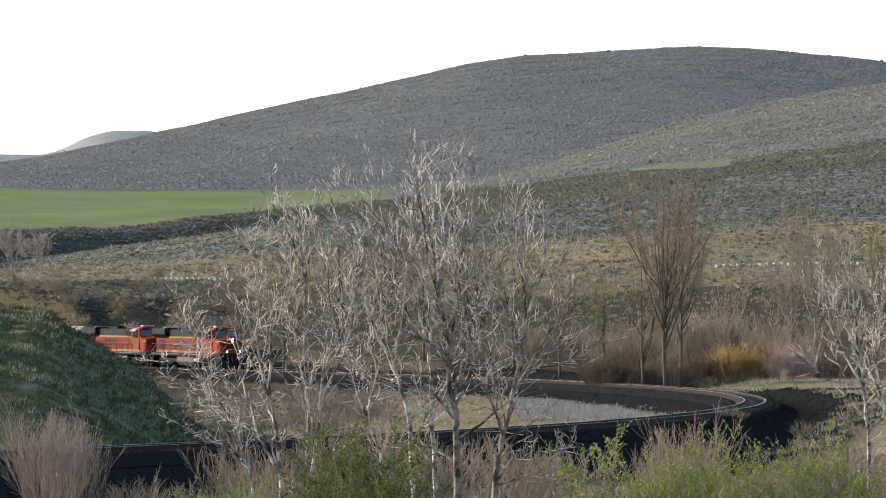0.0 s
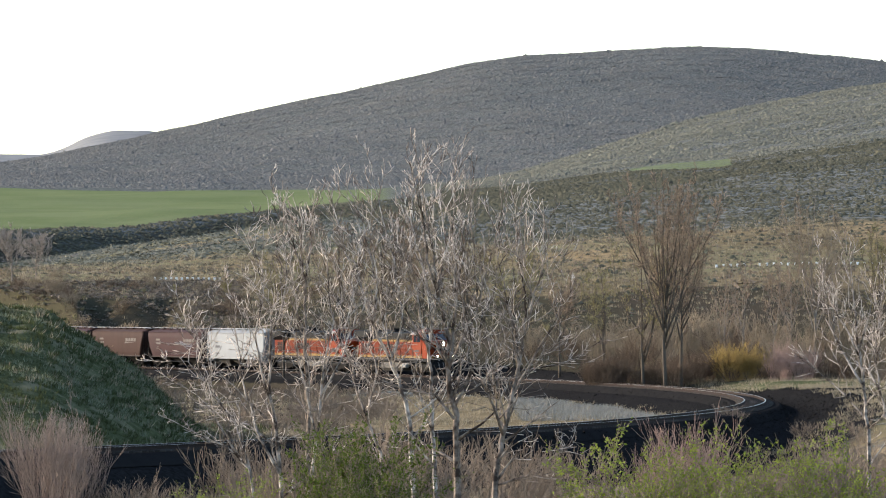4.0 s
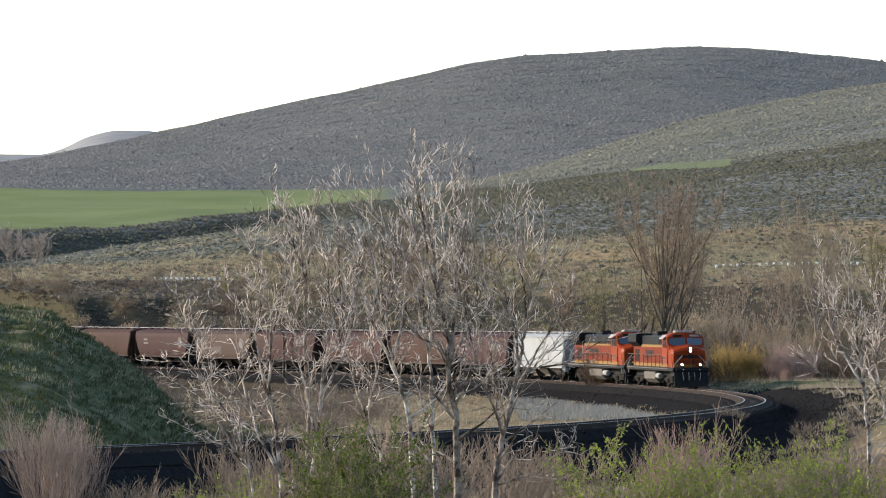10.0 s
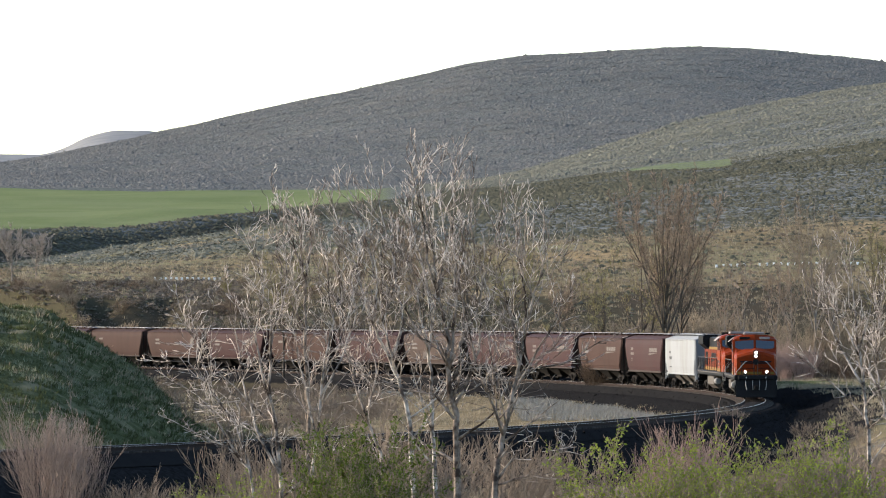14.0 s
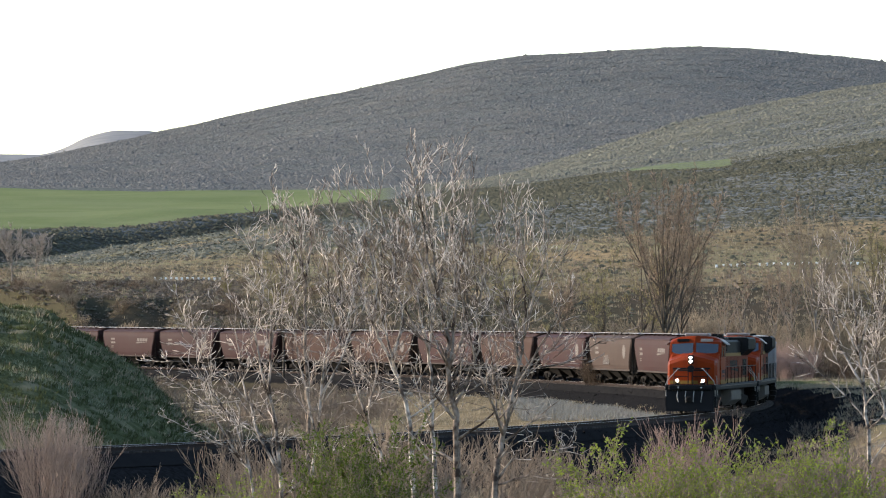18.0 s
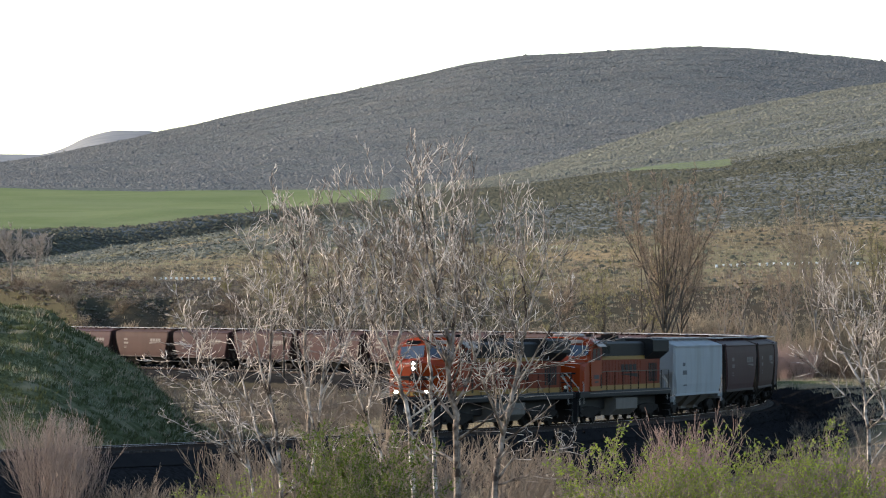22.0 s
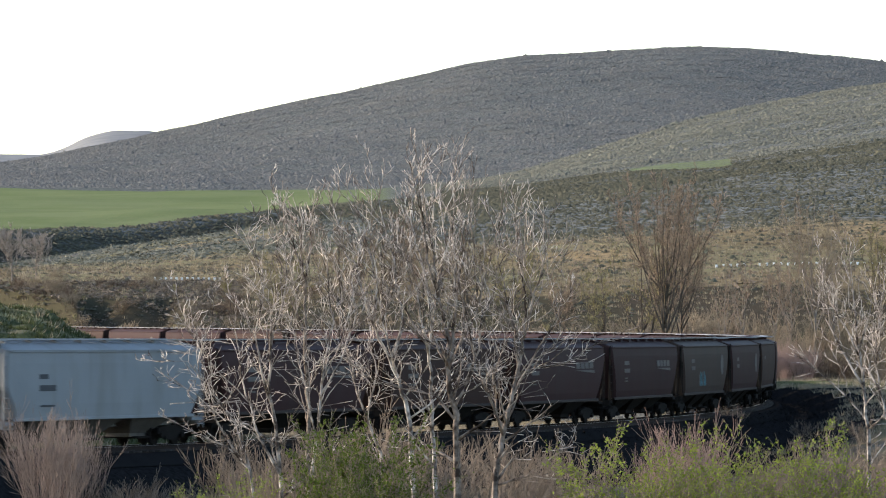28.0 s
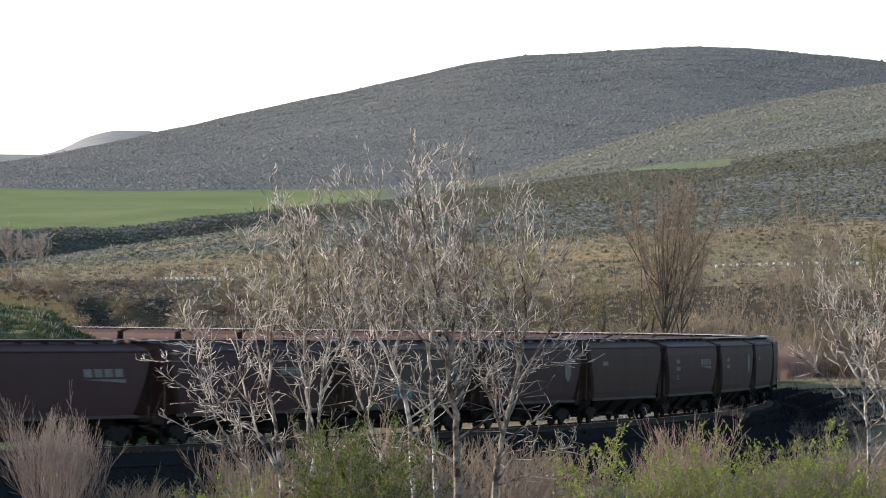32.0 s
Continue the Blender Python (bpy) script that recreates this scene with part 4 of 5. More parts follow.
    for _ in range(150):
        s = rng.uniform(-70, 160)
        side = -rng.uniform(8, 55)
        p = on_line(s, side)
        if 15 < p[0] < 36 and p[1] < 436:
            continue
        k = 0.42 + 0.5 * min(max((s + 10) / 70, 0), 1)
        spots.append((p[0], p[1], rng.uniform(0.75, 1.35) * k, rng.uniform(0.75, 1.1)))
    for _ in range(120):
        spots.append((rng.uniform(15, 47), rng.uniform(441, 500), rng.uniform(0.6, 1.05), rng.uniform(.8, 1.2)))
    for _ in range(40):
        y = rng.uniform(556, 625)
        x = rng.uniform(-60, -14)
        if line_gap([x], [y])[0][0] > 6:
            spots.append((x, y, rng.uniform(0.3, .62), rng.uniform(.6, 1.0)))
    for _ in range(70):
        spots.append((rng.uniform(-60, -36), rng.uniform(518, 590), rng.uniform(0.3, .55), rng.uniform(.6, 1.0)))
    for _ in range(30):
        spots.append((rng.uniform(-62, -37), rng.uniform(566, 640), rng.uniform(0.28, .5), rng.uniform(.6, 1.0)))
    for _ in range(60):
        p = on_line(rng.uniform(-125, -37), -rng.uniform(4.4, 9))
        spots.append((p[0], p[1], rng.uniform(0.32, 0.5), rng.uniform(.8, 1.1)))
    for _ in range(14):
        spots.append((rng.uniform(15, 26), rng.uniform(440, 452), rng.uniform(0.4, .6), rng.uniform(.8, 1.1)))
    spread_out(kinds, spots, 3, "thicket by the line")
    spots = [(rng.uniform(13.5, 24), rng.uniform(437, 447), rng.uniform(0.5, 0.95), 0.9) for _ in range(34)]
    spots += [(rng.uniform(26, 34), rng.uniform(437, 447), rng.uniform(0.35, 0.65), 0.8) for _ in range(20)]
    spots += [(rng.uniform(34, 46), rng.uniform(440, 455), rng.uniform(0.5, 0.9), 0.9) for _ in range(16)]
    for k, (x, y, size, tall) in enumerate(spots):
        put(kinds[k % 2], x, y, rng.uniform(0, 6.28), size, tall)
    yellow = [shrub_kind("yellow_willow", 90, 4.9, 2.1, 70, M_TWIG_YELLOW, "golden yellow leafless willow", (6, 5), 0.0125, "shrub", 0.9)]
    spread_out(yellow, [(26.5, 441, .72, .84), (27.7, 442, .86, .95), (28.9, 444, .75, .85)], 4, "yellow willows")


brush()


def leafy_kind(name, seed, h, spread, stems, leaves, label, leaf=M_LEAF):
    """A shrub in young leaf, to be copied."""
    g = Grower(seed)
    rng = g.rng
    ob = tagged(new(name), label, "bush")
    for k in range(stems):
        a, w = rng.uniform(0, 2 * math.pi), spread * math.sqrt(rng.random())
        p = Vector((0.4 * w * math.cos(a), 0.4 * w * math.sin(a), -0.1))
        d = Vector((0.7 * w / spread * math.cos(a), 0.7 * w / spread * math.sin(a), 1)).normalized()
        g.limb(p, d, h * rng.uniform(0.55, 1.05), 0.02, 2, (5, 5), 0.14, 0.25, 0.02, 0.25, (20, 50))
    for nm, which in (("stem_mass", "thick"), ("twig_crown", "thin")):
        tagged(part(nm, g.mesh(which, nm, M_TWIG_DULL, 3), M_TWIG_DULL, ob), kind="stuff")
    r = np.random.default_rng(seed)
    rows = g.thin
    pick = r.integers(0, len(rows), leaves)
    a = np.array([rows[i][0] for i in pick])
    b = np.array([rows[i][1] for i in pick])
    c = a + (b - a) * r.random((leaves, 1)) + r.normal(0, 0.035, (leaves, 3))
    u = r.normal(size=(leaves, 3))
    u /= np.linalg.norm(u, axis=1, keepdims=True)
    w = np.cross(u, r.normal(size=(leaves, 3)))
    w /= np.linalg.norm(w, axis=1, keepdims=True)
    s = r.uniform(0.035, 0.078, (leaves, 1))
    v = np.stack([c - u * s, c + w * s * 0.55, c + u * s, c - w * s * 0.55], axis=1).reshape(-1, 3)
    me = fast_mesh("foliage", v, np.arange(4 * leaves).reshape(-1, 4), leaf)
    tagged(part("foliage", me, leaf, ob, "small fresh green leaves"), kind="stuff")
    return ob


def bushes():
    kinds = [leafy_kind("leafy_bush", 100 + i, 4.1, 1.3, 22, 6000, "green bush in fresh spring leaf") for i in range(2)]
    spots = [(-2.1, 140, 0.82, 1.05), (-3.0, 143, 0.74, 1.0), (-2.6, 137, .7, 0.95), (-1.3, 143, .68, 1.0)]
    spread_out(kinds, spots, 5, "leafy bushes")
    kinds = [leafy_kind("budding_bush", 110 + i, 4.3, 1.4, 18, 3200, "sparse bush with yellow-green young leaves", M_LEAF_BRIGHT) for i in range(3)]
    spots = [(-5.8, 140, .62, .85), (-6.8, 138, .55, .8), (5.3, 138, .9, .9), (6.6, 138, .95, 1.05), (7.6, 136, 1.0, 1.15), (8.6, 140, .95, 1.05), (9.5, 141, .85, 1.4), (10.6, 138, .95, 1.1), (11.5, 142, .9, 1.1), (12.5, 139, .9, 1.0), (13.3, 144, .85, 1.0), (7.1, 141, .85, 1.1), (9.0, 137, .85, 1.0), (-7.3, 141, .6, .8)]
    spread_out(kinds, spots, 6, "budding bushes")


bushes()


def blades(name, spots, seed, h, spread, count, width, material, label, category, lean=0.45):
    """Tufts of grass blades, as one sheet of stuff."""
    r = np.random.default_rng(seed)
    p = np.repeat(np.asarray(spots, float), count, axis=0)
    n = len(p)
    a = r.uniform(0, 2 * math.pi, n)
    base = p + np.stack([np.cos(a), np.sin(a), 0 * a], 1) * (spread * r.random(n))[:, None]
    hh = h * r.uniform(0.5, 1.2, n)
    tip = base + np.stack([np.cos(a) * hh * lean * r.random(n), np.sin(a) * hh * lean * r.random(n), hh], 1)
    b = r.uniform(0, 2 * math.pi, n)
    o = np.stack([np.cos(b), np.sin(b), 0 * b], 1) * width
    base[:, 2] -= 0.05
    v = np.stack([base - o, base + o, tip], axis=1).reshape(-1, 3)
    ob = new(name, fast_mesh(name, v, np.arange(3 * n).reshape(-1, 3), material))
    return tagged(ob, label, category, kind="stuff")


def meadow():
    r = np.random.default_rng(5)

    def sow(n, x0, x1, y0, y1, keep=None):
        x, y = r.uniform(x0, x1, n), r.uniform(y0, y1, n)
        d, zl, side = line_gap(x, y)
        k = (d > 3.4) & (keep(x, y, d, side) if keep else True)
        x, y = x[k], y[k]
        return np.stack([x, y, land(x, y)[0]], 1)

    blades("hill_grass", sow(9000, -42, -12, 218, 340, lambda x, y, d, s: s > 0), 1, 0.2, 0.34, 10, 0.04, M_GREEN, "tufts of dark spring grass on the steep hill", "grass", 1.3)
    pale = sow(9000, -42, -12, 218, 340, lambda x, y, d, s: (s > 0) & (wave(x + 0.8 * y, y - 0.3 * x, 5, 14) + 0.5 * wave(x, y, 2, 15) > 0.05))
    blades("pale_hill_grass", pale, 3, 0.22, 0.34, 9, 0.03, M_DRY_GREEN, "pale dry grass streaks on the steep hill", "grass", 1.4)
    reeds = sow(4200, 6, 19, 352, 455, lambda x, y, d, s: (s > 7) & (wave(x, y, 8, 19) > -0.5))
    blades("pale_reeds", reeds, 6, 0.4, 0.4, 10, 0.025, M_REED, "pale dead reeds in the hollow inside the curve", "reeds", 0.8)
    bank = sow(9000, -62, 62, 545, 760)
    blades("bank_grass", bank, 4, 0.42, 0.45, 6, 0.05, M_DRY, "dry bunch grass on the bank over the line", "grass")
    blades("dry_grass", np.concatenate([sow(4000, -26, 24, 250, 470, lambda x, y, d, s: s > 5), sow(2500, 18, 45, 280, 440, lambda x, y, d, s: s < -6), sow(5200, -18, 20, 150, 228, lambda x, y, d, s: s < -4.5)]), 2, 0.32, 0.4, 10, 0.03, M_DRY, "dry tan bunch grass along the line", "grass", 1.3)


meadow()


def sage():
    """Sagebrush on the slopes, thinner where the grass is dry."""
    r = np.random.default_rng(9)

    def clumps(n, d0, d1, a0, a1, size, keep=None):
        d = np.sqrt(r.uniform(d0**2, d1**2, n))
        a = np.radians(r.uniform(a0, a1, n))
        x, y = d * np.sin(a), d * np.cos(a)
        if keep is not None:
            k = keep(x, y, d, 8510 * x / y + 784)
            x, y, d = x[k], y[k], d[k]
        z, zone, more = land(x, y)
        k = zone[:, 0] < 0.3
        x, y, z = x[k], y[k], z[k]
        return np.stack([x, y, z, size * r.lognormal(0, 0.35, len(x))], 1)

    def shape(rows, k):
        """Each bush as a low mound of k small rough sprays."""
        p = np.repeat(rows, k, axis=0)
        n, s = len(p), p[:, 3]
        t, q = r.uniform(0, 2 * math.pi, n), np.sqrt(r.random(n))
        h = r.random(n) * np.sqrt(np.maximum(1 - 0.8 * q * q, 0.05))
        c = p[:, :3] + np.stack([np.cos(t) * q * s * 1.25, np.sin(t) * q * s, h * s * 0.85], 1)
        w = (s * 0.62)[:, None]
        v = np.stack([c + r.normal(size=(n, 3)) * w * (0.72, 0.6, 0.36) for _ in range(3)], axis=1)
        return v.reshape(-1, 3), np.arange(3 * n).reshape(-1, 3)

    def mounds(rows, k):
        """Each bush as k overlapping pointed tufts with four sides, lit and shaded on their own."""
        p = np.repeat(rows, k, axis=0)
        n, s = len(p), p[:, 3:4] * r.uniform(0.7, 1.25, (len(p), 1))
        c = p[:, :3] + r.normal(size=(n, 3)) * s * (0.75, 0.6, 0.05) * (k > 1)
        t0 = r.uniform(0, 2 * math.pi, n)
        ring = []
        for i in range(4):
            t = t0 + i * math.pi / 2 + r.uniform(-0.4, 0.4, n)
            q = s * r.uniform(0.75, 1.35, (n, 1))
            ring.append(c + np.stack([np.cos(t) * 1.15, np.sin(t), 0 * t - 0.12], 1) * q)
        tip = c + np.concatenate([r.normal(size=(n, 2)) * 0.3 * s, s * r.uniform(0.5, 0.85, (n, 1))], 1)
        v = np.stack(ring + [tip], axis=1).reshape(-1, 3)
        f = (np.arange(n)[:, None, None] * 5 + np.array([(0, 1, 4), (1, 2, 4), (2, 3, 4), (3, 0, 4)])[None]).reshape(-1, 3)
        return v, f

    left, right = (lambda x, y, d, px: px < 640), (lambda x, y, d, px: px >= 640)
    near = clumps(15000, 745, 930, -5.6, 5.6, 0.30, left)
    near_tufts = clumps(15000, 745, 960, -5.6, 5.6, 0.22, left)
    under = np.concatenate([clumps(3500, 560, 780, -5.6, 5.6, 0.28), clumps(26000, 745, 960, -5.6, 5.6, 0.24, right)])
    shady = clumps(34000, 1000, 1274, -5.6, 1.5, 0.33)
    mid = clumps(46000, 930, 1420, 0, 5.6, 0.29)
    spur = clumps(52000, 1400, 1720, -0.3, 5.6, 0.31)
    high = clumps(170000, 1850, 2912, -5.6, 5.6, 0.46)
    bank = np.concatenate([clumps(5000, 548, 740, -5.6, 5.6, 0.24), clumps(8000, 535, 640, -5.6, -2.4, 0.22, lambda x, y, d, px: line_gap(x, y)[0] > 3.6)])
    kinds = (
        ("sagebrush", M_SAGE_LIT, "pale grey-green sagebrush covering the slopes", "sagebrush", ((shape, near, 7), (mounds, near_tufts, 3), (mounds, spur, 2))),
        # the darker tone paints the shade of these slopes
        ("dense_sagebrush", M_SAGE_SHADED, "dense grey-green sagebrush on dim slopes, the shade put in its colour", "sagebrush", ((mounds, shady, 2), (mounds, mid, 2), (mounds, under, 2))),
        ("hill_sagebrush", M_SAGE_HILL, "silvery sagebrush covering the great hill", "sagebrush", ((mounds, high, 1),)),
        ("bank_scrub", M_TWIG_DULL, "brown winter scrub on the dry bank", "scrub", ((shape, bank, 12),)),
    )
    for name, material, label, category, sets in kinds:
        vs, fs, k = [], [], 0
        for build, rows, n in sets:
            v, f = build(rows, n)
            vs.append(v)
            fs.append(f + k)
            k += len(v)
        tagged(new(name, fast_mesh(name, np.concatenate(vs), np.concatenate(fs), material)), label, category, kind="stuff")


sage()


def road_posts():
    """White posts along the road that runs on the bench over the line."""
    post = tagged(new("guard_post"), "short white-painted guard post beside the road", "post", "guard posts")
    part("shaft", Geo().box(-0.14, 0.14, -0.12, 0.12, -0.2, 0.36, 0.02), M_WHITE_POST, post)
    part("cap", Geo().box(-0.15, 0.15, -0.13, 0.13, 0.36, 0.42, 0.02), M_WHITE_POST, post)
    first = True
    for a, b in ((274, 392), (1268, 1330), (1345, 1450), (1468, 1568)):
        px = a
        while px < b:
            y = 645.0
            x = (px - 784) / 8510 * y
            m = Matrix.Translation((x, y, foot(x, y)))
            if first:
                post.matrix_basis = m
                first = False
            else:
                copy_thing(post, m)
            px += 9.6 if a < 300 else 12.5


M_WHITE_POST = mat("white_post_paint", (0.78, 0.78, 0.75), (0.6, 0.6, 0.57), 0.7, 0, 3, 20, 0.1)
road_posts()

# ---------------------------------------------------------------- train
LENGTHS = [22.1, 22.1, 17.7] + [17.853] * 28


def front_at(t):
    return 6.466 + 14.132 * t + 0.007 * t * t


def car_pose(t, back, base):
    """The pose of a car whose middle is that far behind the train's front, on two bogies that far apart."""
    s = front_at(t) - back
    a, b = on_line(s - base / 2), on_line(s + base / 2)
    m, d = (a + b) / 2, b - a
    return pose(m[0], m[1], m[2], 0, -math.degrees(math.atan2(d[2], math.hypot(d[0], d[1]))), math.degrees(math.atan2(d[1], d[0])))


TRAIN = []
M_ORANGE = mat("orange_paint", (0.165, 0.0195, 0.0016), (0.125, 0.0155, 0.0016), 0.45, 0, 1.2, 30, 0.03, stain=(0.08, 0.016, 0.005), spec=0.06)
M_ORANGE_DULL = mat("sooty_orange_paint", (0.118, 0.0172, 0.0048), (0.085, 0.0145, 0.005), 0.6, 0, 1.2, 30, 0.03, stain=(0.045, 0.0145, 0.008), spec=0.05)
M_BLACK = mat("black_paint", (0.007, 0.007, 0.0075), (0.014, 0.013, 0.013), 0.6, 0, 1.2, 30, 0.05, spec=0.05)
M_YELLOW = mat("yellow_stripe_paint", (0.16, 0.085, 0.010), (0.11, 0.058, 0.009), 0.55, 0, 2, 30, 0.02, spec=0.15)
M_GRIME = mat("running_gear_grime", (0.0085, 0.0075, 0.0068), (0.02, 0.0172, 0.015), 0.85, 0, 2, 20, 0.3)
M_TANK = mat("grey_tank_paint", (0.1080, 0.0952, 0.0832), (0.0648, 0.0578, 0.0512), 0.6, 0, 2, 20, 0.1, stain=(0.06, 0.05, 0.04))
M_GREYRAIL = mat("pale_handrail_paint", (0.30, 0.285, 0.265), (0.2, 0.19, 0.175), 0.5, 0, 3, 30, 0.02)
M_GLASS = mat("dark_cab_glass", (0.012, 0.016, 0.022), (0.018, 0.022, 0.03), 0.06, 0, 1, 10, 0, spec=0.8)
M_LAMP = glow("headlamp_lens", (1.0, 0.90, 0.72), 14.0)
M_LAMP_OFF = mat("unlit_lamp_lens", (0.45, 0.45, 0.43), (0.35, 0.35, 0.33), 0.15, 0, 1, 10, 0, spec=0.6)
M_PALE = mat("pale_roof_panel", (0.28, 0.235, 0.21), (0.2, 0.17, 0.155), 0.5, 0, 2, 20, 0.03)
M_BROWN = mat("brown_hopper_paint", (0.044, 0.0235, 0.0222), (0.033, 0.0182, 0.0175), 0.6, 0, 0.5, 12, 0.04, stain=(0.039, 0.026, 0.024), per="object", vary=0.18, spec=0.03)
M_TAUPE = mat("faded_brown_hopper_paint", (0.050, 0.029, 0.0235), (0.037, 0.022, 0.018), 0.65, 0, 0.5, 12, 0.04, stain=(0.031, 0.0195, 0.016), spec=0.03)
M_GREYCAR = mat("faded_grey_hopper_paint", (0.058, 0.040, 0.033), (0.043, 0.030, 0.025), 0.6, 0, 0.5, 12, 0.04, stain=(0.042, 0.032, 0.027), spec=0.03)
M_WHITE = mat("white_hopper_paint", (0.225, 0.230, 0.233), (0.18, 0.184, 0.187), 0.7, 0, 0.5, 12, 0.03, stain=(0.15, 0.143, 0.13), spec=0.05)
M_GALV = mat("galvanised_walkway", (0.2592, 0.2592, 0.2664), (0.1800, 0.1800, 0.1800), 0.45, 0.4, 2, 30, 0.1)
M_MARK = mat("faded_white_marking", (0.15, 0.132, 0.12), (0.085, 0.073, 0.066), 0.7, 0, 2, 12, 0)
M_MARK_DARK = mat("dark_marking", (0.05, 0.05, 0.055), (0.08, 0.08, 0.08), 0.7, 0, 2, 12, 0)
M_SPRAY = mat("teal_spray_paint", (0.045, 0.14, 0.165), (0.10, 0.17, 0.175), 0.6, 0, 2, 8, 0)
M_SILL = mat("dusty_side_sill", (0.055, 0.043, 0.038), (0.034, 0.028, 0.025), 0.7, 0, 1, 12, 0.05)


def wheel_geo(r, gauge=0.755):
    g = Geo()
    for s in (-1, 1):
        rings = []
        for y, q in ((gauge - 0.035, 0.3 * r), (gauge - 0.05, 0.35 * r), (gauge - 0.03, 0.8 * r), (gauge - 0.055, r + 0.025), (gauge - 0.03, r + 0.02), (gauge - 0.02, r), (gauge + 0.085, r - 0.01), (gauge + 0.085, 0.86 * r), (gauge + 0.03, 0.78 * r), (gauge + 0.03, 0.42 * r), (gauge + 0.11, 0.30 * r)):
            rings.append([(q * math.cos(t), s * y, q * math.sin(t)) for t in (2 * math.pi * k / 16 for k in range(16))])
        g.rings(rings)
    g.tube([(0, -gauge, 0), (0, gauge, 0)], 0.09, 8)
    return g


WHEEL = {}
WHEELS = []


def wheelset(parent, x, r, spin):
    if r not in WHEEL:
        WHEEL[r] = wheel_geo(r).mesh("wheelset", M_GRIME, False)
    ob = part("wheelset", WHEEL[r], M_GRIME, parent)
    ob.location = (x, 0, r)
    if spin:
        WHEELS.append((ob, x, r))
    return ob


def bogie(parent, x, axles, r, long, spin):
    """A truck under a car: bolster, two side frames with springs, and its wheelsets."""
    g = Geo().box(-0.3, 0.3, -1.1, 1.1, 0.45, 0.85, 0.06)
    ob = part("truck", g, M_GRIME, parent, "grimy cast steel truck")
    ob.location.x = x
    key = ("side_frame", long)
    if key not in WHEEL:
        h = 0.55 if long < 2 else 0.62
        f = Geo().prism([(-long / 2 - 0.25, h - 0.05), (-long / 2 - 0.2, h + 0.2), (-0.45, h + 0.32), (0.45, h + 0.32), (long / 2 + 0.2, h + 0.2), (long / 2 + 0.25, h - 0.05), (long / 2 - 0.25, h - 0.08), (0.42, h - 0.3), (-0.42, h - 0.3), (-long / 2 + 0.25, h - 0.08)], -0.08, 0.08)
        for a in (-long / 2, long / 2):
            f.tube([(a, -0.16, r), (a, 0.16, r)], 0.13, 8)
        for a in (-0.2, 0, 0.2):
            f.tube([(a, -0.14, h - 0.22), (a, -0.14, h + 0.15)], 0.07, 6)
        WHEEL[key] = f.mesh("side_frame", M_GRIME)
    for y in (-1.08, 1.08):
        part("side_frame", WHEEL[key], M_GRIME, ob).location.y = y
    for a in axles:
        wheelset(ob, a, r, spin)
    return ob


def coupler(parent, x, d):
    g = Geo().box(min(x, x - d * 0.55), max(x, x - d * 0.55), -0.09, 0.09, 0.78, 0.98, 0.03)
    g.box(min(x, x - d * 0.28), max(x, x - d * 0.28), -0.17, 0.17, 0.72, 1.04, 0.05)
    return part("coupler", g, M_GRIME, parent)


def plate(pts, thick=0.015, side=1):
    """A thin plate with an outline in x and z, its inner face at y = 0, drawn out to the given side."""
    return Geo().prism(pts, 0, side * thick)


def word_block(parent, x0, x1, z0, z1, y, side, material, name="emblem"):
    """A plain emblem: four slanted blocks over a slanted bar, no letters."""
    d = 1 if side > 0 else -1
    w = (x1 - x0) / 4.6
    mid = z0 + (z1 - z0) * 0.42
    for k in range(4):
        a = x0 + 0.35 * w + k * 1.07 * w
        part(name, plate([(a, mid), (a + 0.86 * w, mid), (a + 0.98 * w, z1), (a + 0.12 * w, z1)], 0.012, d), material, parent).location.y = y
    part(name, plate([(x0, z0), (x0 + 0.12, mid - 0.09), (x1 + 0.05, mid - 0.09), (x1 - 0.05, z0 + (mid - z0) * 0.62)], 0.012, d), material, parent).location.y = y


def bars(parent, rows, y, side, material):
    """Lettering too small to read, as plain bars (x0, x1, z0, z1)."""
    for x0, x1, z0, z1 in rows:
        part("lettering_bar", plate([(x0, z0), (x1, z0), (x1, z1), (x0, z1)], 0.01, side), material, parent).location.y = y


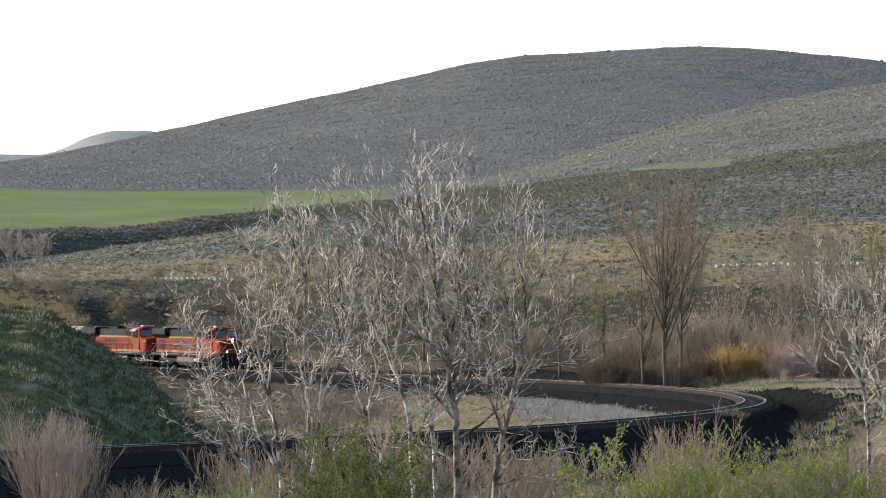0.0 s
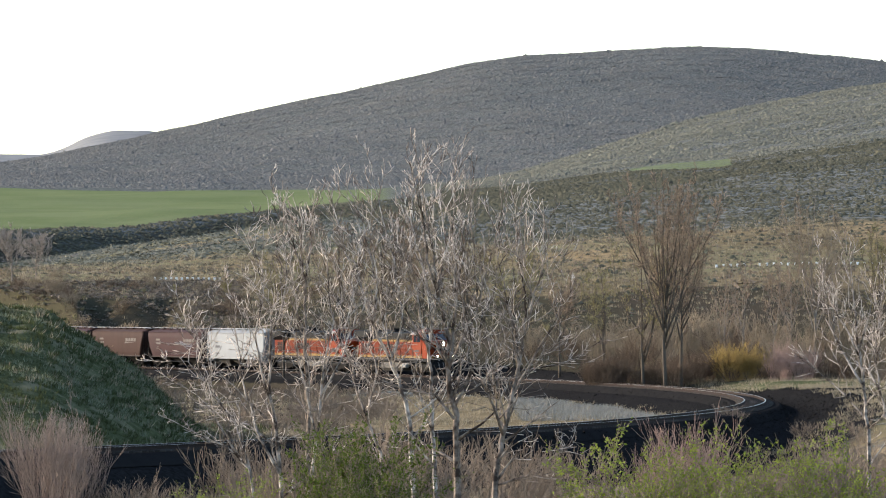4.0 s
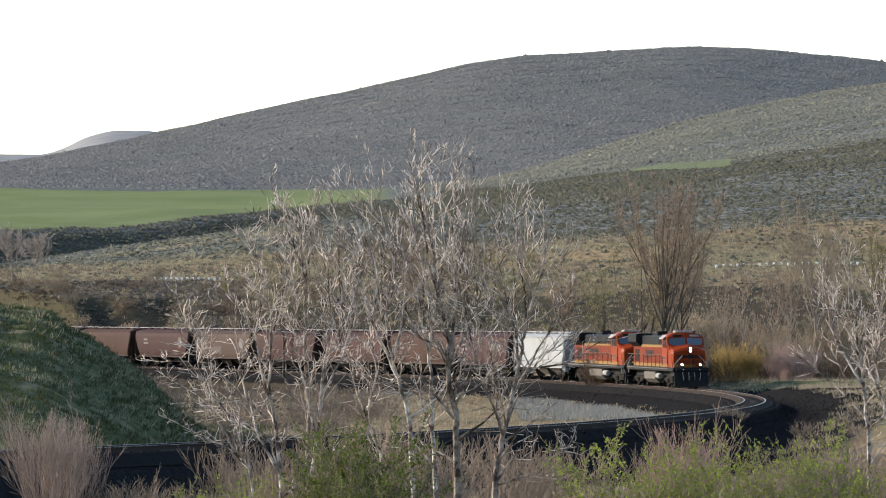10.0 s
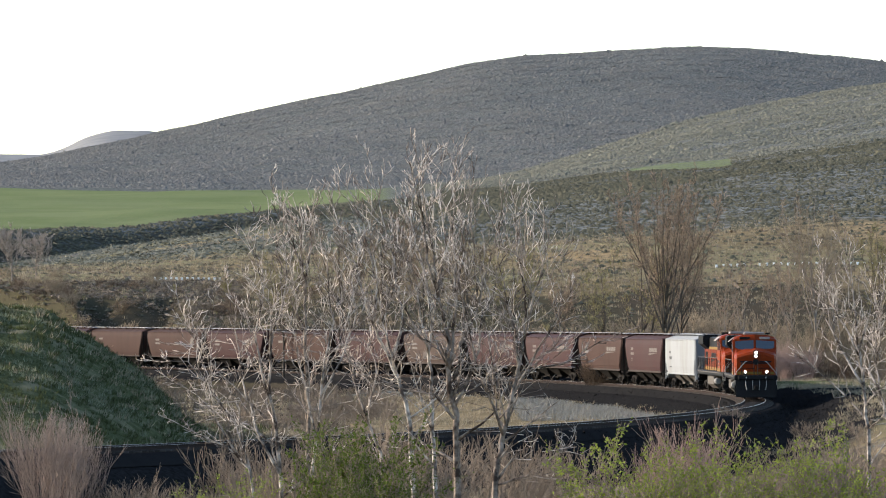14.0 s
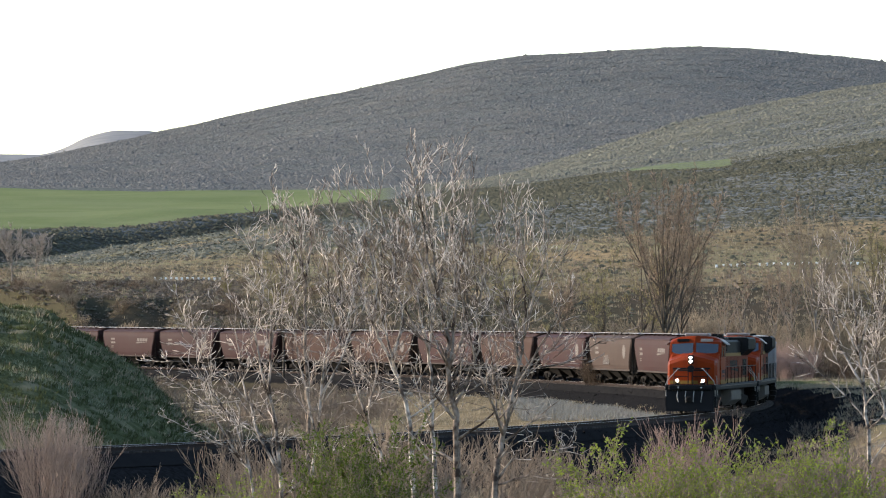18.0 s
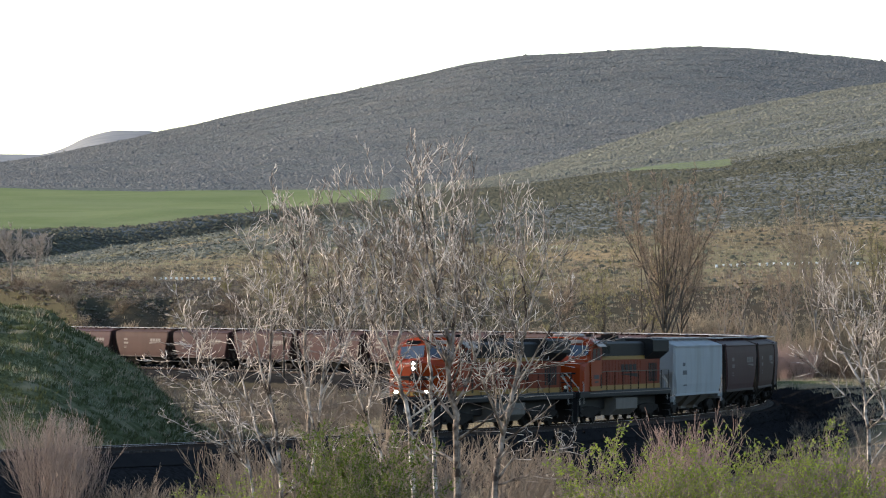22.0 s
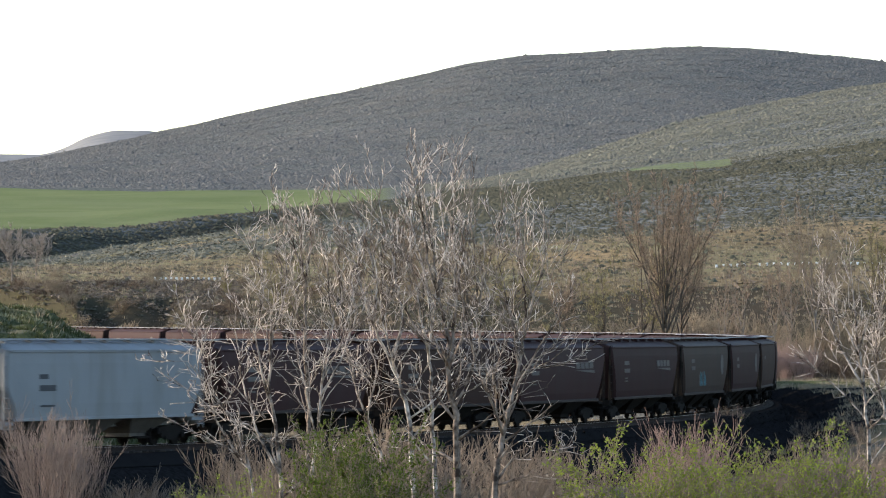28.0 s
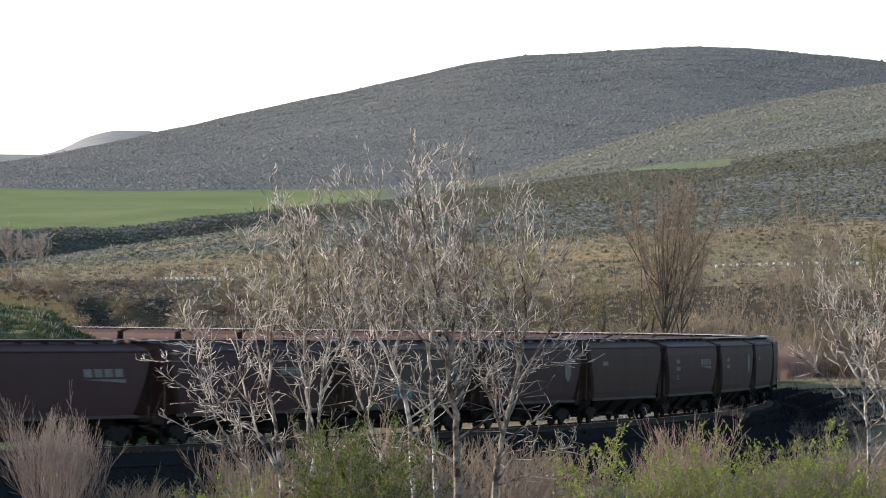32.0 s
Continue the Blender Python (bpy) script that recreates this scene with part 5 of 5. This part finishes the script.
def locomotive(lit):
    ob = tagged(new("locomotive"), "orange and black six-axle diesel locomotive with lit headlights" if lit else "orange and black six-axle diesel locomotive, trailing unit", "locomotive", "locomotives")
    L = 11.15
    part("deck", Geo().box(-10.55, 10.35, -1.56, 1.56, 1.40, 1.76, 0.05), M_BLACK, ob, "black underframe and walkway")
    for y, s in ((-1.57, -1), (1.57, 1)):
        part("deck_stripe", plate([(-10.4, 1.62), (8.2, 1.62), (8.2, 1.67), (-10.4, 1.67)], 0.01, s), M_MARK, ob).location.y = y
    # nose: full width, its front folded along the middle, with cut corners and a sloped top
    def fold(y):
        return 10.12 - 0.32 * abs(y)
    rings = []
    for y, xf, zt in ((-1.52, 9.32, 3.04), (-1.36, fold(1.36), 3.18), (-0.7, fold(0.7), 3.38), (0, fold(0), 3.50), (0.7, fold(0.7), 3.38), (1.36, fold(1.36), 3.18), (1.52, 9.32, 3.04)):
        rings.append([(8.2, y, 1.76), (xf, y, 1.76), (xf + 0.02, y, zt - 0.2), (xf - 0.1, y, zt), (8.75, y, zt + 0.2), (8.2, y, 3.66)])
    part("nose", Geo().rings(rings), M_ORANGE, ob, "orange wide nose")

    def nose_plate(name, y0, y1, z0, z1, material, proud=0.03, label=""):
        g = Geo().rings([[(fold(y) + 0.01, y, z0), (fold(y) + 0.02 + proud, y, z0), (fold(y) + 0.02 + proud, y, z1), (fold(y) + 0.01, y, z1)] for y in (y0, y1)])
        return part(name, g, material, ob, label)
    for a, b in ((-1.34, 0), (0, 1.34)):
        nose_plate("nose_stripe", a, b, 1.80, 2.0, M_YELLOW, 0.012)
    for a, b in ((-1.15, -0.26), (0.26, 1.15)):
        nose_plate("emblem_wing", a, b, 2.68, 2.78, M_BLACK, 0.02)
        nose_plate("emblem_wing", a * 0.7, b * 0.7, 2.58, 2.66, M_BLACK, 0.02)
    part("emblem_disc", Geo().rings([[(x, 0.22 * math.cos(t), 2.72 + 0.22 * math.sin(t)) for t in (2 * math.pi * k / 14 for k in range(14))] for x in (10.06, 10.15)]), M_BLACK, ob)
    nose_plate("nose_door", 0.42, 1.02, 1.84, 2.56, M_ORANGE, 0.03, "orange nose door")
    # guard rails in front of the nose
    for s in (-1, 1):
        part("nose_rail", Geo().tube([(10.32, s * 0.14, 1.76), (10.32, s * 0.14, 2.66), (10.26, s * 0.3, 2.72), (10.2, s * 0.95, 2.72), (10.2, s * 1.02, 2.66), (10.2, s * 1.02, 1.76)], 0.03, 6), M_BLACK, ob, "black guard rail before the nose")
        part("nose_rail", Geo().tube([(10.3, s * 0.14, 2.25), (10.2, s * 1.02, 2.25)], 0.024, 6), M_BLACK, ob)
    # cab
    rings = []
    for y, zr in ((-1.57, 4.34), (-1.44, 4.50), (-0.9, 4.65), (0, 4.70), (0.9, 4.65), (1.44, 4.50), (1.57, 4.34)):
        k = 0.2 * abs(y)
        rings.append([(5.75, y, 1.76), (8.25 - k, y, 1.76), (8.5 - k, y, 3.52), (8.24 - k, y, min(4.34, zr - 0.06)), (7.9 - k, y, zr), (5.75, y, zr)])
    part("cab", Geo().rings(rings), M_ORANGE, ob, "orange crew cab")
    for s in (-1, 1):
        o = [(0.09, 3.66), (1.02, 3.54), (1.42, 3.74), (1.42, 4.2), (0.09, 4.28)]
        fx = lambda y, z: 8.5 - 0.2 * y - (z - 3.52) * (0.26 / 0.78) + 0.012
        g = Geo().rings([[(fx(y, z) + dx, s * y, z) for y, z in o] for dx in (0.0, 0.02)])
        part("windscreen", g, M_GLASS, ob, "dark windscreen pane")
        part("number_board", Geo().box(8.02, 8.16, min(s * 0.35, s * 1.1), max(s * 0.35, s * 1.1), 4.34, 4.52, 0.02), M_PALE if s > 0 else M_BLACK, ob)
        w = part("cab_window", plate([(6.15, 3.42), (7.85, 3.42), (7.7, 4.05), (6.15, 4.05)], 0.02, s), M_GLASS, ob, "dark cab side window")
        w.location.y = s * 1.575
        part("window_mullion", plate([(6.95, 3.42), (7.02, 3.42), (7.02, 4.05), (6.95, 4.05)], 0.035, s), M_ORANGE, ob).location.y = s * 1.575
        part("sun_visor", Geo().rings([[(x, s * 1.5, 4.42), (x, s * 1.86, 4.14), (x, s * 1.86, 4.18), (x, s * 1.5, 4.47)] for x in (5.8, 7.45)]), M_PALE, ob, "pale sheet sun visor over the side window")
        part("cab_door", plate([(5.82, 1.9), (6.05, 1.9), (6.05, 2.65), (5.82, 2.65)], 0.02, s), M_BLACK, ob).location.y = s * 1.575
        part("cab_stripe", plate([(5.75, 1.78), (8.3, 1.78), (8.3, 2.02), (5.75, 2.02)], 0.012, s), M_YELLOW, ob).location.y = s * 1.572
    part("air_conditioner", Geo().box(6.25, 7.35, -0.75, 0.75, 4.66, 4.86, 0.06), M_PALE, ob, "pale roof air conditioner")
    g = Geo()
    for k in range(3):
        g.tube([(5.95, 0.9 + 0.1 * k, 4.75), (6.35 + 0.08 * k, 0.9 + 0.1 * k, 4.75)], [0.03, 0.075], 8)
    part("horn", g, M_BLACK, ob)
    # long hood
    def hood(name, x0, x1, w, z0, z1, material, label="", c=0.12):
        return part(name, Geo().rings([[(x, -w, z0), (x, w, z0), (x, w, z1 - c), (x, w - 1.6 * c, z1), (x, -w + 1.6 * c, z1), (x, -w, z1 - c)] for x in (x0, x1)]), material, ob, label)
    hood("hood_base_stripe", -10.0, 5.75, 1.03, 1.762, 2.02, M_YELLOW, "", 0.01)
    hood("hood", -10.0, 5.75, 1.02, 2.02, 3.42, M_ORANGE_DULL, "orange engine hood", 0.01)
    hood("hood_stripe", -6.4, 5.75, 1.03, 3.42, 3.62, M_YELLOW, "", 0.01)
    hood("hood_roof", -6.6, 5.75, 1.0, 3.62, 4.42, M_BLACK, "black hood roof")
    hood("equipment_box", 2.6, 5.74, 1.30, 3.64, 4.50, M_BLACK, "black electrical box behind the cab", 0.2)
    hood("exhaust_silencer", -3.4, -1.2, 0.62, 4.42, 4.60, M_BLACK, "", 0.05)
    part("exhaust_stack", Geo().rings([[(x, y, z) for x, y in ((-2.7, -0.4), (-1.9, -0.4), (-1.9, 0.4), (-2.7, 0.4))] for z in (4.58, 4.78)]), M_GRIME, ob)
    part("radiator", Geo().rings([[(x, -1.0, 3.42), (x, 1.0, 3.42), (x, 1.52, 3.85), (x, 1.52, 4.48), (x, 1.35, 4.58), (x, -1.35, 4.58), (x, -1.52, 4.48), (x, -1.52, 3.85)] for x in (-10.15, -6.3)]), M_BLACK, ob, "black flared radiator section")
    for k in range(3):
        # the foremost screen is pale: the light it reflects is put in its colour
        part("radiator_screen", Geo().box(-9.9 + 1.2 * k, -8.85 + 1.2 * k, -1.2, 1.2, 4.58, 4.62, 0.01), M_PALE if k == 2 else M_GRIME, ob)
    for s in (-1, 1):
        for k in range(13):
            x = -5.9 + 0.72 * k
            part("hood_door", plate([(x, 2.1), (x + 0.66, 2.1), (x + 0.66, 3.36), (x, 3.36)], 0.018, s), M_ORANGE_DULL, ob).location.y = s * 1.02
        for k in range(5):
            x = -9.2 + 0.42 * k
            part("grille_slot", plate([(x, 2.15), (x + 0.26, 2.15), (x + 0.26, 3.2), (x, 3.2)], 0.02, s), M_BLACK, ob).location.y = s * 1.02
        for k in range(4):
            x = 2.9 + 0.7 * k
            part("louvre", plate([(x, 3.75), (x + 0.5, 3.75), (x + 0.5, 4.2), (x, 4.2)], 0.02, s), M_GRIME, ob).location.y = s * 1.30
        word_block(ob, -4.6, -0.6, 2.42, 3.15, s * 1.04, s, M_BLACK)
        bars(ob, [(6.35, 7.5, 2.42, 2.62), (6.5, 7.3, 2.2, 2.3)], s * 1.574, s, M_MARK_DARK)
        # handrails and posts along the walkway
        for k in range(9):
            x = -10.2 + 1.82 * k
            part("handrail_post", Geo().tube([(x, s * 1.5, 1.76), (x, s * 1.5, 2.78)], 0.024, 5), M_BLACK, ob)
        part("handrail", Geo().tube([(-10.3, s * 1.5, 2.78), (4.9, s * 1.5, 2.80), (5.5, s * 1.5, 2.75)], 0.022, 5), M_TANK, ob, "grey handrail")
        for x, d in ((10.2, 1), (-10.4, -1)):
            part("corner_handrail", Geo().tube([(x, s * 0.62, 2.72), (x + d * 0.1, s * 0.75, 2.74), (x + d * 0.12, s * 1.42, 1.98), (x + d * 0.1, s * 1.5, 1.75), (x + d * 0.05, s * 1.5, 1.05)], 0.026, 6), M_GREYRAIL, ob, "pale corner handrail")
            part("corner_handrail", Geo().tube([(x - d * 0.75, s * 1.2, 2.7), (x - d * 0.72, s * 1.5, 2.2), (x - d * 0.7, s * 1.54, 1.1)], 0.024, 6), M_GREYRAIL, ob, "pale corner handrail")
            g = Geo()
            for z in (0.45, 0.8, 1.15):
                g.box(min(x, x - d * 0.6), max(x, x - d * 0.6), min(s * 1.2, s * 1.54), max(s * 1.2, s * 1.54), z, z + 0.05)
            g.box(x - 0.02, x + 0.02, min(s * 1.18, s * 1.54), max(s * 1.18, s * 1.54), 0.42, 1.42)
            part("steps", g, M_BLACK, ob)
    # underframe
    part("underframe", Geo().box(-9.6, 9.6, -0.85, 0.85, 0.72, 1.42, 0.05), M_BLACK, ob, "dark equipment under the deck")
    part("fuel_tank", Geo().rings([[(x, -1.1, 0.38), (x, 1.1, 0.38), (x, 1.5, 0.72), (x, 1.5, 1.30), (x, 1.2, 1.4), (x, -1.2, 1.4), (x, -1.5, 1.30), (x, -1.5, 0.72)] for x in (-2.6, 2.3)]), M_TANK, ob, "grey fuel tank")
    for k in range(2):
        x = 2.7 + 0.75 * k
        part("air_tank", Geo().tube([(x - 0.3, -1.28, 0.98), (x - 0.26, -1.28, 0.98), (x + 0.3, -1.28, 0.98), (x + 0.34, -1.28, 0.98)], [0.12, 0.24, 0.24, 0.12], 12), M_GREYRAIL, ob, "pale air reservoir")
    for x in (6.75, -6.75):
        bogie(ob, x, (-2.0, 0.0, 2.0), 0.52, 4.0, True)
    # front end
    for x, d in ((10.35, 1), (-10.55, -1)):
        part("anticlimber", Geo().box(min(x, x + d * 0.28), max(x, x + d * 0.28), -1.3, 1.3, 1.42, 1.74, 0.05), M_BLACK, ob)
        part("plow", Geo().rings([[(x, y, 1.4), (x + d * 0.1, y, 1.4), (x + d * (0.42 - 0.1 * abs(y)), y, 0.16), (x, y, 0.16)] for y in (-1.45, 0, 1.45)]), M_BLACK, ob, "black pilot plow")
        coupler(ob, d * L, d)
        for k in range(4):
            y = -0.75 + 0.5 * k
            part("air_hose", Geo().tube([(x + d * 0.25, y, 1.35), (x + d * 0.45, y, 1.05), (x + d * 0.38, y * 0.9, 0.7)], 0.025, 5), M_GREYRAIL, ob)
    part("lamp_housing", Geo().box(9.8, 10.14, -0.17, 0.17, 3.0, 3.54, 0.03), M_BLACK, ob)

    def lamp(name, x, y, z, r, on):
        part(name + "_ring", Geo().tube([(x - 0.14, y, z), (x, y, z)], r + 0.035, 12), M_BLACK, ob)
        part(name, Geo().rings([[(x + dx, y + q * math.cos(t), z + q * math.sin(t)) for t in (2 * math.pi * k / 12 for k in range(12))] for dx, q in ((-0.03, r), (0.004, r), (0.02, r * 0.6))]), M_LAMP if on else M_LAMP_OFF, ob, "glowing headlamp" if on else "unlit lamp", True)
    for z in (3.15, 3.39):
        lamp("headlight", 10.2, 0.0, z, 0.085, lit)
    for y in (-0.78, 0.78):
        part("ditch_light_bracket", Geo().box(10.3, 10.5, y - 0.14, y + 0.14, 1.74, 1.88, 0.02), M_BLACK, ob)
        lamp("ditch_light", 10.52, y, 2.0, 0.085, lit)
    for y in (-0.7, 0.7):
        lamp("marker_light", 10.66, y, 1.58, 0.05, False)
    return ob


def hopper_mesh(kind):
    """The tub of a covered hopper, with sloped end sheets and a pitched roof."""
    if kind == "white":
        rows = [(1.32, 7.3, 1.50), (1.9, 7.65, 1.56), (2.5, 8.05, 1.58), (2.65, 8.1, 1.58), (3.6, 8.1, 1.58), (4.06, 8.1, 1.56), (4.14, 8.1, 1.60), (4.18, 8.1, 1.54), (4.42, 8.06, 0.9), (4.5, 8.0, 0.35)]
    else:
        rows = [(1.32, 6.95, 1.46), (1.7, 7.15, 1.54), (2.2, 7.42, 1.59), (2.8, 7.75, 1.62), (3.4, 8.04, 1.62), (3.62, 8.1, 1.61), (4.02, 8.12, 1.56), (4.1, 8.12, 1.58), (4.15, 8.12, 1.5), (4.38, 8.06, 0.9), (4.48, 8.0, 0.35)]
    rings = []
    for z, hx, hy in rows:
        c = 0.12
        rings.append([(-hx, -hy + c, z), (-hx + c, -hy, z), (hx - c, -hy, z), (hx, -hy + c, z), (hx, hy - c, z), (hx - c, hy, z), (-hx + c, hy, z), (-hx, hy - c, z)])
    return Geo().rings(rings)


def hopper(kind, spin=False):
    """A covered hopper car: white, brown or taupe."""
    paint = {"white": M_WHITE, "brown": M_BROWN, "taupe": M_TAUPE, "grey": M_GREYCAR}[kind]
    label = {"white": "pale grey covered grain hopper car with end ladders", "brown": "mineral-brown covered grain hopper car, weathered", "taupe": "faded taupe covered grain hopper car, weathered", "grey": "faded grey-brown covered grain hopper car with teal spray paint"}[kind]
    ob = tagged(new("hopper_car"), label, "hopper car", "hopper cars")
    white = kind == "white"
    H = LENGTHS[2 if white else 3] / 2
    part("body", hopper_mesh(kind), paint, ob)
    steel = paint if white else M_GRIME
    for s in (-1, 1):
        e = 7.2 if white else 6.9
        part("side_sill", Geo().box(-e - 0.3, e + 0.3, min(s * 1.44, s * 1.52), max(s * 1.44, s * 1.52), 1.22, 1.36, 0.02), M_SILL if not white else paint, ob, "dusty pale side sill")
        part("eave_rail", Geo().box(-7.8, 7.8, min(s * 1.54, s * 1.61), max(s * 1.54, s * 1.61), 4.05, 4.11, 0.01), paint, ob)
        part("running_board", Geo().box(-8.3, 8.3, min(s * 0.62, s * 0.95), max(s * 0.62, s * 0.95), 4.56, 4.60), M_GALV, ob, "galvanised roof walkway")
        for k in range(8):
            x = -7.2 + 2.05 * k
            part("walkway_bracket", Geo().box(x - 0.04, x + 0.04, min(s * 0.5, s * 0.85), max(s * 0.5, s * 0.85), 4.36, 4.57), paint, ob)
    part("hatch_trough", Geo().box(-7.2, 7.2, -0.32, 0.32, 4.46, 4.56, 0.03), paint, ob)
    for k in range(4):
        part("roof_hatch", Geo().box(-7.1 + 3.6 * k, -3.7 + 3.6 * k, -0.36, 0.36, 4.56, 4.62, 0.02), M_GALV if white else paint, ob)
    part("centre_sill", Geo().box(-H + 0.6, H - 0.6, -0.22, 0.22, 0.85, 1.3), steel, ob)
    for d in (-1, 1):
        x0, x1 = (H - 1.45, H - 0.5) if d > 0 else (-H + 0.5, -H + 1.45)
        part("end_platform", Geo().box(x0, x1, -1.45, 1.45, 1.05, 1.2, 0.02), steel, ob)
        part("end_sill", Geo().box(d * (H - 0.55) - 0.06, d * (H - 0.55) + 0.06, -1.5, 1.5, 0.9, 1.25, 0.02), steel, ob)
        part("crosswalk", Geo().box(min(d * 7.75, d * 8.3), max(d * 7.75, d * 8.3), -1.35, 1.35, 4.52, 4.56), M_GALV, ob)
        for s in (-1, 1):
            part("corner_post", Geo().tube([(d * (H - 0.62), s * 1.44, 1.2), (d * (H - 0.75), s * 1.44, 4.1)], 0.045, 5), steel, ob)
            g = Geo()
            for y in (1.42,):
                for x in (H - 1.0, H - 0.58):
                    g.tube([(d * x, s * 1.52, 0.75), (d * x, s * 1.52, 4.2)], 0.022, 4)
                for k in range(8):
                    z = 0.9 + 0.43 * k
                    g.tube([(d * (H - 1.0), s * 1.52, z), (d * (H - 0.58), s * 1.52, z)], 0.016, 4)
            part("ladder", g, paint if white else M_GRIME, ob, "end ladder")
            part("end_brace", Geo().tube([(d * (H - 0.7), s * 0.9, 1.2), (d * (7.7 if white else 7.4), s * 0.9, 2.3)], 0.05, 5), steel, ob)
        coupler(ob, d * H, d)
        bogie(ob, d * (H - 2.75), (-0.89, 0.89), 0.457, 1.78, spin)
    g = Geo().tube([(-H + 0.62, -0.5, 2.15), (-H + 0.72, -0.5, 2.15)], 0.28, 14)
    part("brake_wheel", g, M_GRIME, ob)
    for k in (-1, 0, 1):
        x = k * (4.2 if white else 3.9)
        part("hopper_bay", Geo().rings([[(x - a, -b, z), (x + a, -b, z), (x + a, b, z), (x - a, b, z)] for z, a, b in ((1.34, 1.95, 1.42), (0.55, 0.75, 0.6), (0.40, 0.75, 0.6))]), M_GRIME if not white else M_TANK, ob)
        part("outlet_gate", Geo().box(x - 0.55, x + 0.55, -0.9, 0.9, 0.32, 0.42, 0.02), M_GRIME, ob)
    return ob


def mark(ob, style):
    """Markings on both sides of a hopper."""
    for s in (-1, 1):
        y = s * 1.625
        d = s            # so that the emblem is towards the rear on the left side and the front on the right
        small = [(5.4, 4.3, 3.62, 3.72), (5.4, 4.3, 3.12, 3.34), (5.4, 4.1, 2.70, 2.92), (5.3, 4.6, 2.36, 2.43), (5.3, 4.6, 2.2, 2.27)]
        small = [(min(d * a, d * b), max(d * a, d * b), z0, z1) for a, b, z0, z1 in small]
        bars(ob, small[1:3] if style != "plain" else small[1:2], y, s, M_MARK)
        if style in ("emblem", "both"):
            a, b = sorted((d * -6.1, d * -2.5))
            word_block(ob, a, b, 2.74, 3.34, y, s, M_MARK)
            bars(ob, small[3:], y, s, M_MARK)
        if style in ("oval", "spray", "both"):
            part("emblem_disc", Geo().rings([[(d * -5.6 + 0.55 * math.cos(t), y + dy, 2.95 + 0.62 * math.sin(t)) for t in (2 * math.pi * k / 18 for k in range(18))] for dy in (0, s * 0.012)]), M_MARK, ob, "faded white round emblem")
        if style == "spray":
            rng = random.Random(3)
            for k in range(6):
                x = d * 2.4 - d * 0.42 * k
                h = rng.uniform(0.6, 1.1)
                part("spray_stroke", plate([(x - 0.12, 1.75), (x + 0.14, 1.75), (x + 0.2, 1.75 + h), (x + 0.02, 1.75 + h)], 0.01, s), M_SPRAY if k % 3 and s > 0 else M_MARK, ob).location.y = s * 1.60


def train():
    styles = ["emblem", "emblem", "emblem", "emblem", "emblem", "oval", "plain", "emblem", "oval", "plain", "both", "oval"]
    masters, back = {}, 0.0
    for i, n in enumerate(LENGTHS):
        if i < 2:
            ob = locomotive(i == 0)
        elif i == 2:
            ob = hopper("white")
            for s in (-1, 1):
                bars(ob, [tuple(sorted((s * 5.6, s * 4.9))) + (2.95, 3.15), tuple(sorted((s * 5.6, s * 4.3))) + (2.45, 2.7), tuple(sorted((s * 5.5, s * 4.4))) + (1.8, 1.88)], s * 1.59, s, M_MARK_DARK)
        else:
            style = styles[(i - 3) % len(styles)]
            kind = "taupe" if style == "plain" or i % 7 == 4 else "brown"
            if i == 7:
                kind, style = "grey", "spray"
            if (kind, style) not in masters:
                ob = hopper(kind)
                mark(ob, style)
                masters[kind, style] = ob
            else:
                ob = copy_thing(masters[kind, style], Matrix.Identity(4))
        TRAIN.append((ob, back + n / 2, 13.5 if i < 2 else 12.3))
        back += n


train()


def spin(ob, r, x):
    """Rows for a wheelset that rolls with the train."""
    return [(f / FPS, Matrix.Translation((x, 0, r)) @ Matrix.Rotation((front_at(f / FPS) / r) % (2 * math.pi), 4, 'Y')) for f in range(0, 32 * FPS + 1)]


def motions():
    for ob, behind, base in TRAIN:
        walk(ob, [(t, car_pose(t, behind, base)) for t in range(0, 33)])
    for ob, x, r in WHEELS:
        walk(ob, spin(ob, r, x))


motions()
